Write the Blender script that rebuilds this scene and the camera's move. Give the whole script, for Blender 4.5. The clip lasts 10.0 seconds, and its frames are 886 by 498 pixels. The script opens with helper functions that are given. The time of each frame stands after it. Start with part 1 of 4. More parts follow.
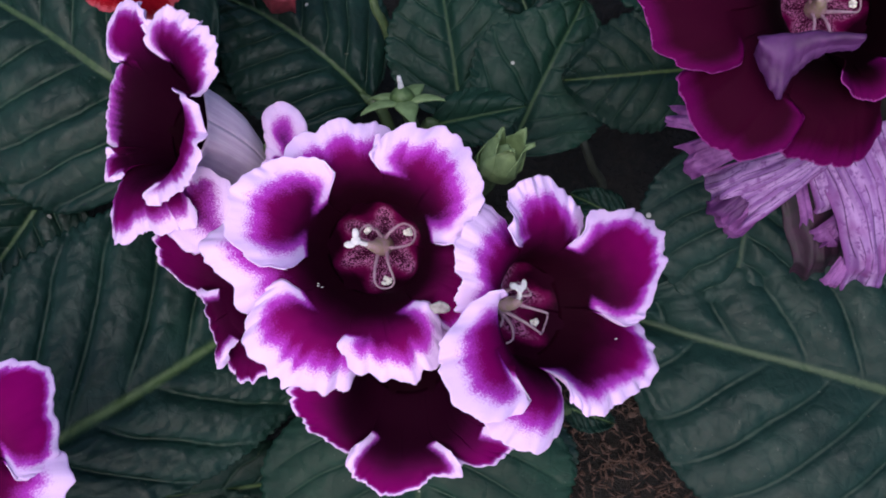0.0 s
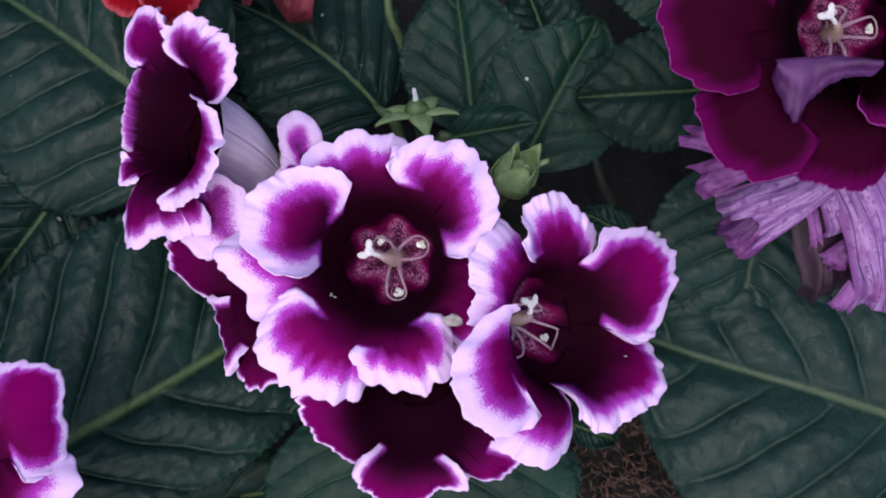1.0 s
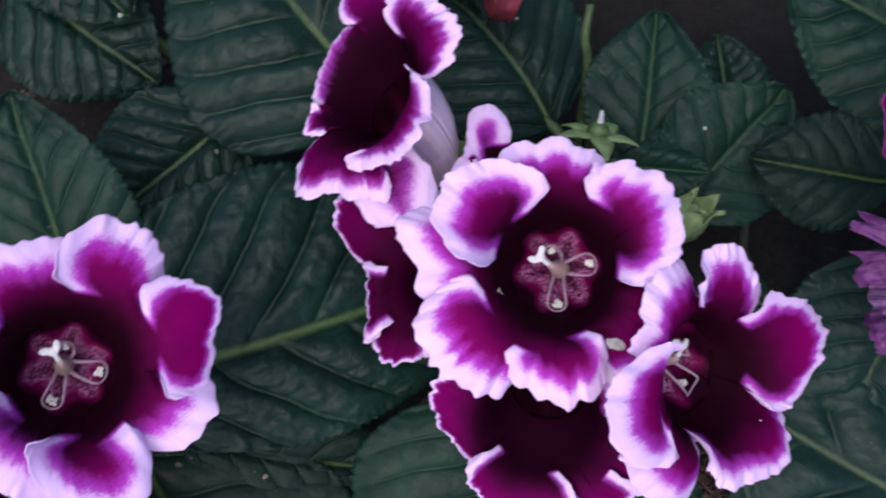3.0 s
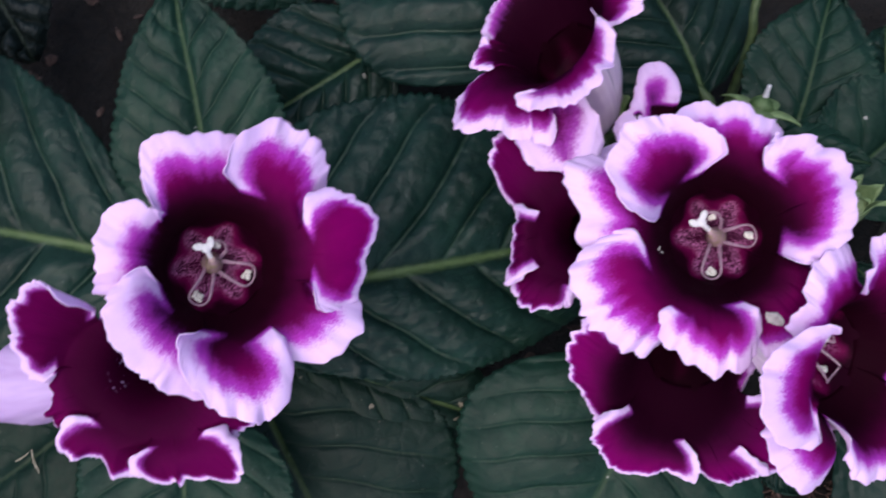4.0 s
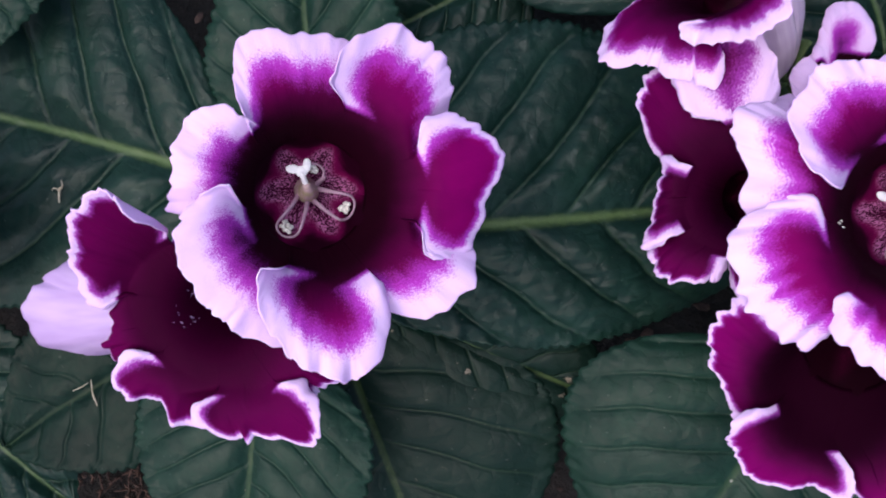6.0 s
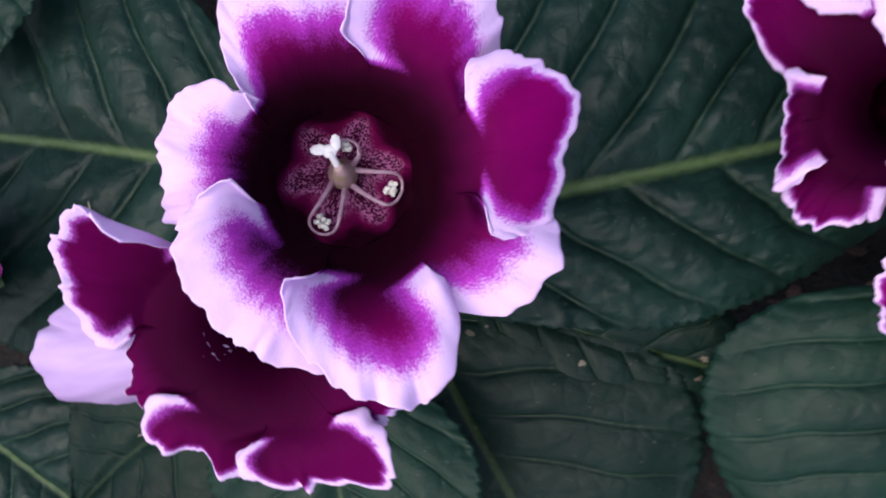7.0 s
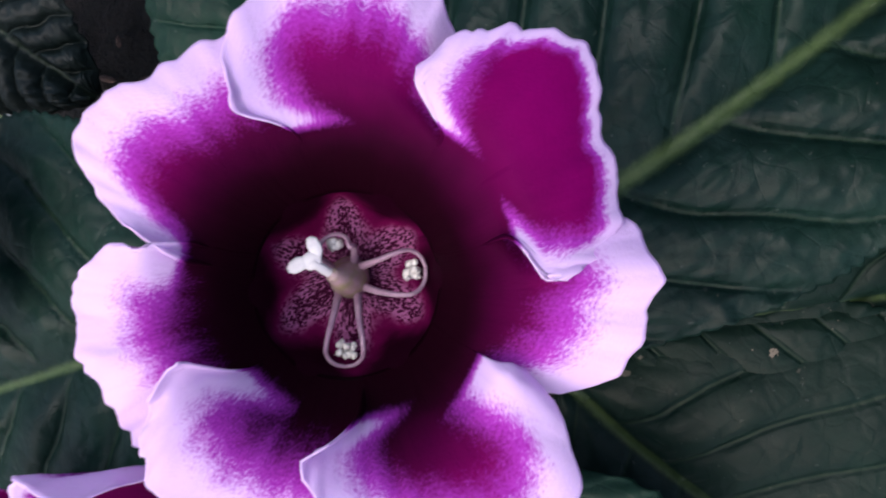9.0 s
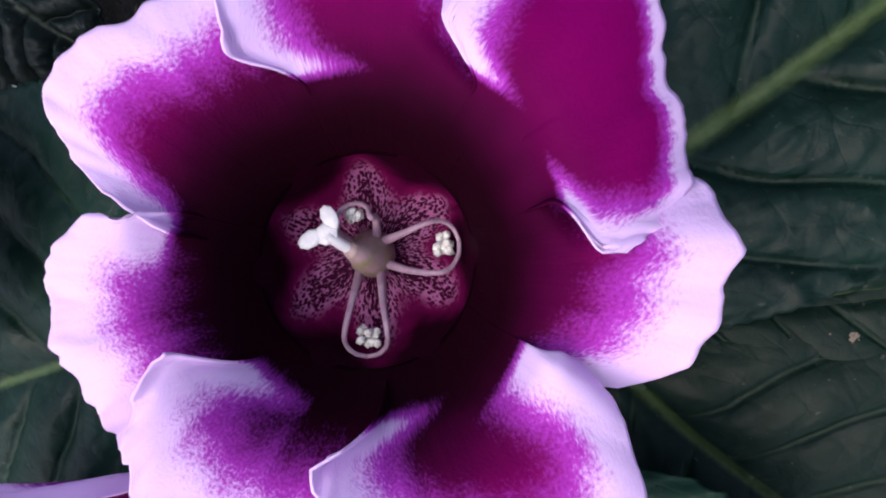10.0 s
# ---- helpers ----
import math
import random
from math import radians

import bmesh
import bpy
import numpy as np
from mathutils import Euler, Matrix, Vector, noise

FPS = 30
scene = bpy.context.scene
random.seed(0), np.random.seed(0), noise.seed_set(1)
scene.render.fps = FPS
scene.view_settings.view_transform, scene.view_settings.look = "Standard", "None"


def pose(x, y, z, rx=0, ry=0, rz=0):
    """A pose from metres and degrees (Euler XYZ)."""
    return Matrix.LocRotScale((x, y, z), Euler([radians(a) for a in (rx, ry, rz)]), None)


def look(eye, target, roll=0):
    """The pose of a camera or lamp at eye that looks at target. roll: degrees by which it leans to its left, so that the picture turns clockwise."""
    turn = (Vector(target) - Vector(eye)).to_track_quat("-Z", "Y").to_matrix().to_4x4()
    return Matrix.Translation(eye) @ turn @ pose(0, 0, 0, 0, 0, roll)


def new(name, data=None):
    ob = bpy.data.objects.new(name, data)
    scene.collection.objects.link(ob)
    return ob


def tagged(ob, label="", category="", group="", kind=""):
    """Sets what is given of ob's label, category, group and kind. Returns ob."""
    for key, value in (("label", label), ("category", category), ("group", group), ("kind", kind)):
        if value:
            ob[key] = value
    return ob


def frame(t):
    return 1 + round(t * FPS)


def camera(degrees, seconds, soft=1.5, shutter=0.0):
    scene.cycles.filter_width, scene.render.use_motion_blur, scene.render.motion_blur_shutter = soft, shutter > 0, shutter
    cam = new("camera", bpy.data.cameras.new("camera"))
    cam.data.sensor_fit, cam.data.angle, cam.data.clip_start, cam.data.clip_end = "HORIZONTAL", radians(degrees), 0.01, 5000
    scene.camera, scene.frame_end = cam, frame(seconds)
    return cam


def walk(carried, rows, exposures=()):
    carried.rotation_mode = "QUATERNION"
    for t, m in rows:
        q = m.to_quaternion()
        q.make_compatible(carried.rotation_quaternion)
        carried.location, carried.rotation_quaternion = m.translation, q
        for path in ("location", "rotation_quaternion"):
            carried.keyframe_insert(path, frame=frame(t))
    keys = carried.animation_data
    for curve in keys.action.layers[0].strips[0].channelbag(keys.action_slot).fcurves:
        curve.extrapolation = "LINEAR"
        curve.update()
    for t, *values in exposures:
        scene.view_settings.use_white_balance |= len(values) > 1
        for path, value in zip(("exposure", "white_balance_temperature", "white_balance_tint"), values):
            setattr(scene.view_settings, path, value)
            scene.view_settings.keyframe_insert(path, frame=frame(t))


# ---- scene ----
cam = camera(42.0, 10.0, soft=1.9, shutter=0.5)
PATH = [
    (0.0, pose(0.0338, -0.0030, 0.5999, 0.21, 0.02, -0.03)),
    (0.5, pose(0.0308, -0.0019, 0.6004, 0.19, -0.18, 0.20)),
    (1.0, pose(0.0267, -0.0031, 0.6010, 0.85, -0.35, 1.52)),
    (1.5, pose(0.0224, -0.0038, 0.6027, 1.41, -0.57, 3.56)),
    (2.0, pose(0.0169, -0.0070, 0.6042, 1.59, -0.78, 6.74)),
    (2.5, pose(-0.0039, -0.0094, 0.6045, 1.94, -0.57, 11.04)),
    (4.0, pose(-0.0640, -0.0408, 0.5985, 0.39, 1.58, 23.40)),
    (4.5, pose(-0.0748, -0.0492, 0.5949, -0.68, 2.77, 26.84)),
    (5.0, pose(-0.0836, -0.0553, 0.5886, -0.92, 4.01, 29.68)),
    (6.5, pose(-0.0707, -0.0495, 0.5043, -1.94, 8.40, 26.89)),
    (7.0, pose(-0.0697, -0.0502, 0.4695, -3.52, 12.09, 21.14)),
    (7.5, pose(-0.0689, -0.0543, 0.4407, -5.58, 13.98, 11.17)),
    (8.0, pose(-0.0638, -0.0509, 0.4238, -7.35, 16.12, 3.51)),
    (8.2, pose(-0.0632, -0.0532, 0.4163, -8.35, 16.58, 0.31)),
    (8.5, pose(-0.0650, -0.0560, 0.4035, -10.12, 17.82, -4.03)),
    (8.7, pose(-0.0646, -0.0521, 0.3985, -9.61, 18.42, -5.00)),
    (9.0, pose(-0.0627, -0.0484, 0.3914, -9.01, 18.46, -5.00)),
    (9.3, pose(-0.0601, -0.0500, 0.3798, -9.33, 19.32, -5.52)),
    (9.5, pose(-0.0653, -0.0516, 0.3756, -9.56, 19.95, -5.86)),
    (9.7, pose(-0.0662, -0.0526, 0.3714, -9.94, 21.15, -6.19)),
    (10.0, pose(-0.0705, -0.0544, 0.3652, -10.03, 20.62, -5.96)),
]
walk(cam, PATH, [(0.0, 0.46, 6300, 15), (2.7, 0.45, 6300, 15), (4.5, 0.53, 6350, 15), (5.0, 0.57, 6350, 15), (6.5, 0.64, 6400, 15), (8.0, 0.62, 6500, 15), (10.0, 0.65, 6550, 15)])

# ---- light: soft daylight from an overcast sky ----
world = bpy.data.worlds.new("sky")
scene.world = world
world.use_nodes = True
wn, wl = world.node_tree.nodes, world.node_tree.links
sky = wn.new("ShaderNodeTexSky")
sky.sky_type = "NISHITA"
sky.sun_disc = False
sky.sun_elevation, sky.sun_rotation = radians(62), radians(200)
sky.dust_density, sky.air_density = 4.0, 1.0
wl.new(sky.outputs[0], wn["Background"].inputs[0])
wn["Background"].inputs[1].default_value = 0.15
sun = new("sun", bpy.data.lights.new("sun", "SUN"))
sun.data.energy, sun.data.angle, sun.data.color = 1.2, radians(40), (1.0, 0.97, 0.94)
sun.matrix_world = look((-0.12, 0.10, 1.0), (0, 0, 0))

# ---- materials ----


class Mat:
    """A node material with short ways to add and join nodes."""

    def __init__(self, name, rough=0.6):
        self.m = bpy.data.materials.new(name)
        self.m.use_nodes = True
        self.t = self.m.node_tree
        self.b = self.t.nodes["Principled BSDF"]
        self.b.inputs["Roughness"].default_value = rough

    def add(self, kind, **inputs):
        n = self.t.nodes.new("ShaderNode" + kind)
        for key, value in inputs.items():
            self.put(n.inputs[int(key[1:])] if key[0] == "i" and key[1:].isdigit() else n.inputs[key], value)
        return n

    def put(self, socket, value):
        if isinstance(value, bpy.types.NodeSocket):
            self.t.links.new(value, socket)
        else:
            socket.default_value = value

    def math(self, op, a, b=0.0, c=0.0):
        n = self.add("Math", i0=a, i1=b, i2=c)
        n.operation = op
        return n.outputs[0]

    def attr(self, name):
        n = self.add("Attribute")
        n.attribute_name = name
        return n.outputs["Fac"]

    def step(self, x, lo, hi, to0=0.0, to1=1.0):
        n = self.add("MapRange", i0=x, i1=lo, i2=hi, i3=to0, i4=to1)
        n.interpolation_type = "SMOOTHSTEP"
        return n.outputs[0]

    def noise(self, scale, detail=2.0, rough=0.55, vector=None):
        n = self.add("TexNoise", Scale=scale, Detail=detail, Roughness=rough)
        self.put(n.inputs["Vector"], vector if vector else self.coord("Object"))
        return n.outputs[0]

    def coord(self, which):
        return self.add("TexCoord").outputs[which]

    def stretch(self, sx, sy, sz, which="UV"):
        return self.add("Mapping", Vector=self.coord(which), Scale=(sx, sy, sz)).outputs[0]

    def mix(self, fac, a, b):
        n = self.add("Mix")
        n.data_type = "RGBA"
        for i, v in ((0, fac), (6, a), (7, b)):
            self.put(n.inputs[i], v if isinstance(v, (float, bpy.types.NodeSocket)) or len(v) == 4 else (*v, 1.0))
        return n.outputs[2]

    def bump(self, height, strength, distance):
        return self.add("Bump", Height=height, Strength=strength, Distance=distance).outputs[0]

    def thin(self, colour, share):
        """Let a share of the light through, tinted, as a petal or leaf does."""
        tr = self.add("BsdfTranslucent", Color=colour)
        mx = self.add("MixShader", i0=share, i1=self.b.outputs[0], i2=tr.outputs[0])
        self.t.links.new(mx.outputs[0], self.t.nodes["Material Output"].inputs[0])


def petal_material(name, deep, mid, edge_mix, rim, band, share=0.25, ramp=(0.44, 0.78), inner=0.48, frayed=1.0, fade=(1.55, 0.66)):
    """Dark at the throat, velvety further out, with a frayed pale margin; margin and radial come with the mesh."""
    k = Mat(name, 0.62)
    fray = k.noise(1.0, 3.0, 0.65, k.stretch(36, 9, 1))
    fine = k.noise(1.0, 3.0, 0.65, k.stretch(190, 60, 1))
    blotch = k.noise(70.0, 2.0)
    margin = k.math("ADD", k.attr("margin"), k.math("MULTIPLY_ADD", fray, 0.10 * frayed, -0.05 * frayed))
    margin = k.math("ADD", margin, k.math("MULTIPLY_ADD", fine, 0.26 * frayed, -0.13 * frayed))
    radial = k.math("ADD", k.attr("radial"), k.math("MULTIPLY_ADD", blotch, 0.16, -0.08))
    body = k.mix(k.step(radial, *ramp), deep, mid)
    white = k.mix(k.step(margin, band * 2 * inner * 1.02, band * inner), edge_mix, rim)
    tint = k.mix(k.step(blotch, 0.35, 0.75), (0.93, 0.93, 0.97, 1), (1, 1, 1, 1))
    mul = k.add("Mix")
    mul.data_type, mul.blend_type = "RGBA", "MULTIPLY"
    k.put(mul.inputs[0], 1.0), k.put(mul.inputs[6], white), k.put(mul.inputs[7], tint)
    colour = k.mix(k.step(margin, band * fade[0], band * fade[1]), body, mul.outputs[2])
    k.put(k.b.inputs["Base Color"], colour)
    k.b.inputs["Specular IOR Level"].default_value = 0.03
    veins = k.noise(1.0, 2.0, 0.5, k.stretch(44, 2.2, 1))
    k.put(k.b.inputs["Normal"], k.bump(k.math("ADD", veins, k.math("MULTIPLY", fine, 0.5)), 0.35, 0.0007))
    k.thin(colour, share)
    return k.m


petal_white = petal_material("white_rimmed_petal", (0.015, 0.0008, 0.006), (0.240, 0.0008, 0.122), (0.52, 0.055, 0.58), (0.90, 0.65, 0.98), 0.30, ramp=(0.42, 0.90), fade=(1.60, 0.70))
petal_even = petal_material("even_purple_petal", (0.034, 0.0003, 0.017), (0.115, 0.0006, 0.063), (0.42, 0.06, 0.47), (0.88, 0.64, 0.97), 0.265, ramp=(0.35, 0.88))
# purple with a darker body: shadow inside the lower flowers put into the colour
petal_shaded = petal_material("shaded_purple_petal", (0.016, 0.0006, 0.008), (0.190, 0.0008, 0.110), (0.42, 0.06, 0.47), (0.88, 0.64, 0.97), 0.29, ramp=(0.42, 0.92))
petal_plum = petal_material("plum_petal", (0.004, 0.0002, 0.0014), (0.030, 0.0003, 0.011), (0.110, 0.0010, 0.066), (0.30, 0.05, 0.25), 0.10, ramp=(0.50, 0.95), inner=0.08, frayed=0.22, fade=(2.5, 0.10))
petal_red = petal_material("red_petal", (0.08, 0.001, 0.004), (0.23, 0.003, 0.010), (0.30, 0.012, 0.02), (0.42, 0.07, 0.09), 0.08)


def throat_material(name, wall, pale, dot, glow):
    """The inside of the bell: dark walls, and a pale floor with a star-shaped outline, closely dotted."""
    k = Mat(name, 0.5)
    polar = k.stretch(150, 52, 1)
    dots = k.add("TexVoronoi", Vector=polar, Scale=1.0, Randomness=1.0).outputs["Distance"]
    worm = k.noise(1.3, 2.0, 0.6, polar)
    depth = k.attr("depth")
    crowd = k.step(depth, 1.0, 1.34, 0.06, 0.30)
    spot = k.step(k.math("SUBTRACT", k.math("MULTIPLY_ADD", worm, 0.7, dots), crowd), 0.98, 0.66)
    soft = k.math("ADD", depth, k.math("MULTIPLY_ADD", k.noise(260.0, 3.0), 0.20, -0.10))
    floor_colour = k.mix(spot, pale, dot)
    glowing = k.mix(k.step(soft, 0.66, 0.94), wall, glow)
    colour = k.mix(k.step(soft, 0.84, 1.02), glowing, floor_colour)
    k.put(k.b.inputs["Base Color"], colour)
    k.b.inputs["Specular IOR Level"].default_value = 0.04
    k.thin(colour, 0.35)
    return k.m


throat_dark = throat_material("dotted_throat", (0.020, 0.0008, 0.009), (0.50, 0.16, 0.36), (0.055, 0.002, 0.028), (0.20, 0.004, 0.085))
throat_plain = throat_material("plain_dark_throat", (0.012, 0.0006, 0.005), (0.05, 0.001, 0.02), (0.03, 0.001, 0.012), (0.03, 0.001, 0.012))
throat_red = throat_material("red_throat", (0.15, 0.004, 0.006), (0.60, 0.35, 0.33), (0.3, 0.01, 0.02), (0.25, 0.01, 0.02))

k = Mat("lilac_tube", 0.55)
ribs = k.noise(1.0, 3.0, 0.5, k.stretch(20, 1.6, 1))
tone = k.mix(k.step(ribs, 0.3, 0.7), (0.74, 0.57, 0.78), (0.86, 0.72, 0.89))
tone = k.mix(k.step(k.noise(55.0), 0.45, 0.75), tone, (0.64, 0.47, 0.69, 1))
k.put(k.b.inputs["Base Color"], tone)
k.put(k.b.inputs["Normal"], k.bump(ribs, 0.5, 0.0012))
k.thin(tone, 0.25)
tube_lilac = k.m

k = Mat("petal_back", 0.6)
ribs = k.noise(1.0, 3.0, 0.5, k.stretch(20, 1.6, 1))
tone = k.mix(k.step(ribs, 0.3, 0.7), (0.46, 0.31, 0.60), (0.62, 0.45, 0.76))
k.put(k.b.inputs["Base Color"], tone)
k.put(k.b.inputs["Normal"], k.bump(ribs, 0.5, 0.0010))
k.thin(tone, 0.25)
petal_back = k.m

k = Mat("wilted_petal", 0.75)
sep = k.add("SeparateXYZ", Vector=k.coord("UV")).outputs
wander = k.noise(1.0, 1.0, 0.5, k.stretch(1.5, 3.0, 1))
fan = k.math("PINGPONG", k.math("MULTIPLY_ADD", sep[0], 11.0, k.math("MULTIPLY", wander, 2.2)), 1.0)
broken = k.noise(1.0, 2.0, 0.6, k.stretch(4, 7, 1))
streak = k.math("MULTIPLY", k.step(fan, 0.20, 0.05), k.step(broken, 0.38, 0.52))
lines = k.noise(1.0, 2.0, 0.5, k.stretch(5, 1.6, 1))
tone = k.mix(k.step(lines, 0.32, 0.66), (0.20, 0.070, 0.28), (0.43, 0.25, 0.52))
tone = k.mix(k.step(k.noise(300.0, 3.0, 0.7), 0.50, 0.66), tone, (0.19, 0.07, 0.25, 1))
tone = k.mix(k.step(k.noise(60.0, 2.0), 0.54, 0.72), tone, (0.20, 0.045, 0.22, 1))
tone = k.mix(k.step(k.math("ABSOLUTE", sep[0]), 0.84, 1.0), tone, (0.20, 0.05, 0.24, 1))
tone = k.mix(streak, tone, (0.095, 0.026, 0.125, 1))
k.put(k.b.inputs["Base Color"], tone)
k.put(k.b.inputs["Normal"], k.bump(k.math("SUBTRACT", lines, streak), 0.3, 0.0006))
k.thin(tone, 0.2)
wilted_lilac = k.m


def leaf_material(name, dark, light, rib, rough=0.42, gloss=0.4, scarred=0.0):
    dark, light = (tuple(0.88 * c for c in tone) for tone in (dark, light))
    k = Mat(name, rough)
    s = k.attr("along")
    rid = k.attr("ribdist")
    wide = k.math("MULTIPLY_ADD", s, -0.0009, 0.0012)
    mottled = k.noise(38.0, 4.0, 0.6)
    grain = k.noise(420.0, 3.0, 0.65)
    base = k.mix(k.step(k.math("MULTIPLY_ADD", grain, 0.4, mottled), 0.45, 0.98), dark, light)
    ridge = k.math("ABSOLUTE", k.math("MULTIPLY_ADD", k.math("FRACT", k.attr("phase")), 2.0, -1.0))
    vein_mask = k.attr("veinmask")
    vein_gap = k.math("MULTIPLY", k.math("SUBTRACT", 1.0, ridge), k.attr("veinscale"))
    vein_gap = k.math("ADD", vein_gap, k.math("MULTIPLY_ADD", grain, 0.0003, -0.00015))
    share = k.math("DIVIDE", vein_gap, k.attr("veinscale"))
    line = k.math("MULTIPLY", k.step(share, 0.065, 0.015), vein_mask)
    groove = k.math("MULTIPLY", k.step(share, 0.20, 0.02), vein_mask)
    net = k.add("TexVoronoi", Vector=k.coord("Object"), Scale=150.0)
    net.feature = "DISTANCE_TO_EDGE"
    netd = k.math("ADD", net.outputs["Distance"], k.math("MULTIPLY_ADD", grain, 0.16, -0.08))
    warp = k.add("TexNoise", Vector=k.coord("Object"), Scale=55.0)
    bent = k.add("VectorMath", i0=k.coord("Object"), i1=k.add("VectorMath", i0=warp.outputs["Color"], i1=(0.010, 0.010, 0.0)).outputs[0])
    bent.inputs[1].links[0].from_node.operation = "MULTIPLY"
    cells = k.add("TexVoronoi", Vector=bent.outputs[0], Scale=105.0)
    cells.feature = "DISTANCE_TO_EDGE"
    thread = k.step(cells.outputs["Distance"], 0.05, 0.015)
    base = k.mix(k.math("MULTIPLY", thread, 0.10), base, tuple(0.55 * c for c in dark))
    veined = k.mix(k.math("MULTIPLY", line, 0.22), base, tuple(0.45 * a + 0.55 * b for a, b in zip(light, rib)))
    fine_rib = k.math("ADD", rid, k.math("MULTIPLY_ADD", grain, 0.0010, -0.0005))
    coloured = k.mix(k.step(k.math("SUBTRACT", fine_rib, wide), 0.0009, -0.0008), veined, rib)
    scar = k.math("MULTIPLY", k.step(k.noise(240.0, 3.0), 0.735 - scarred, 0.77 - scarred), k.step(k.noise(17.0, 1.0), 0.55 - scarred, 0.68 - scarred))
    coloured = k.mix(scar, coloured, (0.20, 0.17, 0.13, 1))
    drops = k.add("TexVoronoi", Vector=k.coord("Object"), Scale=62.0)
    drop = k.math("MULTIPLY", k.step(drops.outputs["Distance"], 0.085, 0.060), k.step(k.noise(30.0, 0.0), 0.66, 0.68))
    coloured = k.mix(k.math("MULTIPLY", drop, 0.7), coloured, (0.55, 0.53, 0.50, 1))
    dust = k.step(k.noise(640.0, 0.0), 0.80, 0.84)
    coloured = k.mix(k.math("MULTIPLY", dust, 0.10), coloured, (0.30, 0.31, 0.28, 1))
    k.put(k.b.inputs["Base Color"], coloured)
    k.b.inputs["Specular IOR Level"].default_value = gloss
    k.put(k.b.inputs["Roughness"], k.step(k.noise(160.0, 3.0), 0.25, 0.8, rough - 0.07, rough + 0.15))
    height = k.math("ADD", k.math("MULTIPLY", k.step(netd, 0.0, 0.22), 0.4), k.math("MULTIPLY", grain, 0.4))
    pillow = k.step(cells.outputs["Distance"], 0.0, 0.45)
    height = k.math("ADD", k.math("SUBTRACT", height, k.math("MULTIPLY", thread, 0.15)), k.math("MULTIPLY", pillow, 0.6))
    fine_bump = k.add("Bump", Height=height, Strength=0.32, Distance=0.0008)
    k.put(fine_bump.inputs["Normal"], k.bump(k.math("SUBTRACT", 1.0, groove), 0.5, 0.0008))
    k.put(k.b.inputs["Normal"], fine_bump.outputs[0])
    k.thin(coloured, 0.10)
    return k.m


leaf_green = leaf_material("green_leaf", (0.0029, 0.0172, 0.0130), (0.0083, 0.0335, 0.0240), (0.070, 0.116, 0.044), 0.43, 0.22)
leaf_dusty = leaf_material("dusty_leaf", (0.0042, 0.0195, 0.0160), (0.0100, 0.0340, 0.0270), (0.050, 0.080, 0.042), 0.45, 0.20)
leaf_fresh = leaf_material("fresh_leaf", (0.0032, 0.0215, 0.0142), (0.0084, 0.0385, 0.0238), (0.038, 0.074, 0.028), 0.50, 0.22)
# real scars, plus a green darkened to stand in for shade under the flowers
leaf_scarred_shaded = leaf_material("scarred_shaded_leaf", (0.0030, 0.0150, 0.0110), (0.0062, 0.0230, 0.0160), (0.050, 0.082, 0.026), 0.48, 0.16, 0.06)
leaf_glossy = leaf_material("glossy_leaf", (0.0022, 0.0130, 0.0090), (0.0060, 0.0250, 0.0160), (0.014, 0.032, 0.014), 0.46, 0.14)
leaf_dark = leaf_material("dark_leaf", (0.0035, 0.0085, 0.0085), (0.0090, 0.0170, 0.0165), (0.02, 0.035, 0.022), 0.48, 0.22)


def plain(name, a, b, scale, rough=0.6, bump=0.0006, share=0.0):
    k = Mat(name, rough)
    n = k.noise(scale, 4.0, 0.6)
    colour = k.mix(k.step(n, 0.3, 0.72), a, b)
    k.put(k.b.inputs["Base Color"], colour)
    k.put(k.b.inputs["Normal"], k.bump(k.noise(scale * 3, 3.0), 0.5, bump))
    if share:
        k.thin(colour, share)
    return k.m


scrap_grey = plain("scrap_grey", (0.20, 0.17, 0.17), (0.38, 0.34, 0.34), 500.0, 0.8, 0.0005)
sepal_green = plain("sepal_green", (0.035, 0.080, 0.022), (0.13, 0.205, 0.075), 160.0, 0.55, 0.0005, 0.15)
wilted_red = plain("wilted_red", (0.045, 0.001, 0.006), (0.22, 0.030, 0.05), 90.0, 0.6, 0.001, 0.2)
rolled_plum = plain("rolled_plum", (0.045, 0.004, 0.055), (0.11, 0.024, 0.14), 70.0, 0.6, 0.0006, 0.2)
wilted_magenta = plain("wilted_magenta", (0.10, 0.012, 0.12), (0.27, 0.09, 0.31), 120.0, 0.65, 0.0008, 0.2)
sepal_pale = plain("sepal_pale", (0.12, 0.19, 0.075), (0.24, 0.34, 0.15), 130.0, 0.55, 0.0004, 0.15)
# near-black plum for the sheet that imitates shadow behind the wilted petals
plum_shadow = plain("plum_shadow", (0.006, 0.0006, 0.005), (0.032, 0.003, 0.024), 120.0, 0.6, 0.0006)
# stalk colour darkened to carry the shadow it stands in
stem_shaded = plain("stem_shaded", (0.010, 0.014, 0.010), (0.024, 0.028, 0.020), 150.0)
stem_green = plain("stem_green", (0.028, 0.055, 0.018), (0.065, 0.100, 0.036), 150.0)
filament_pink = plain("filament_pink", (0.36, 0.21, 0.31), (0.52, 0.35, 0.45), 500.0, 0.45, 0.0002, 0.2)
pollen_white = plain("pollen_white", (0.70, 0.66, 0.62), (0.85, 0.83, 0.80), 900.0, 0.6, 0.0006)
stigma_white = plain("stigma_white", (0.72, 0.70, 0.76), (0.86, 0.85, 0.88), 600.0, 0.35, 0.0002, 0.2)
pistil_green = plain("pistil_green", (0.27, 0.23, 0.13), (0.42, 0.26, 0.33), 300.0, 0.45, 0.0003)
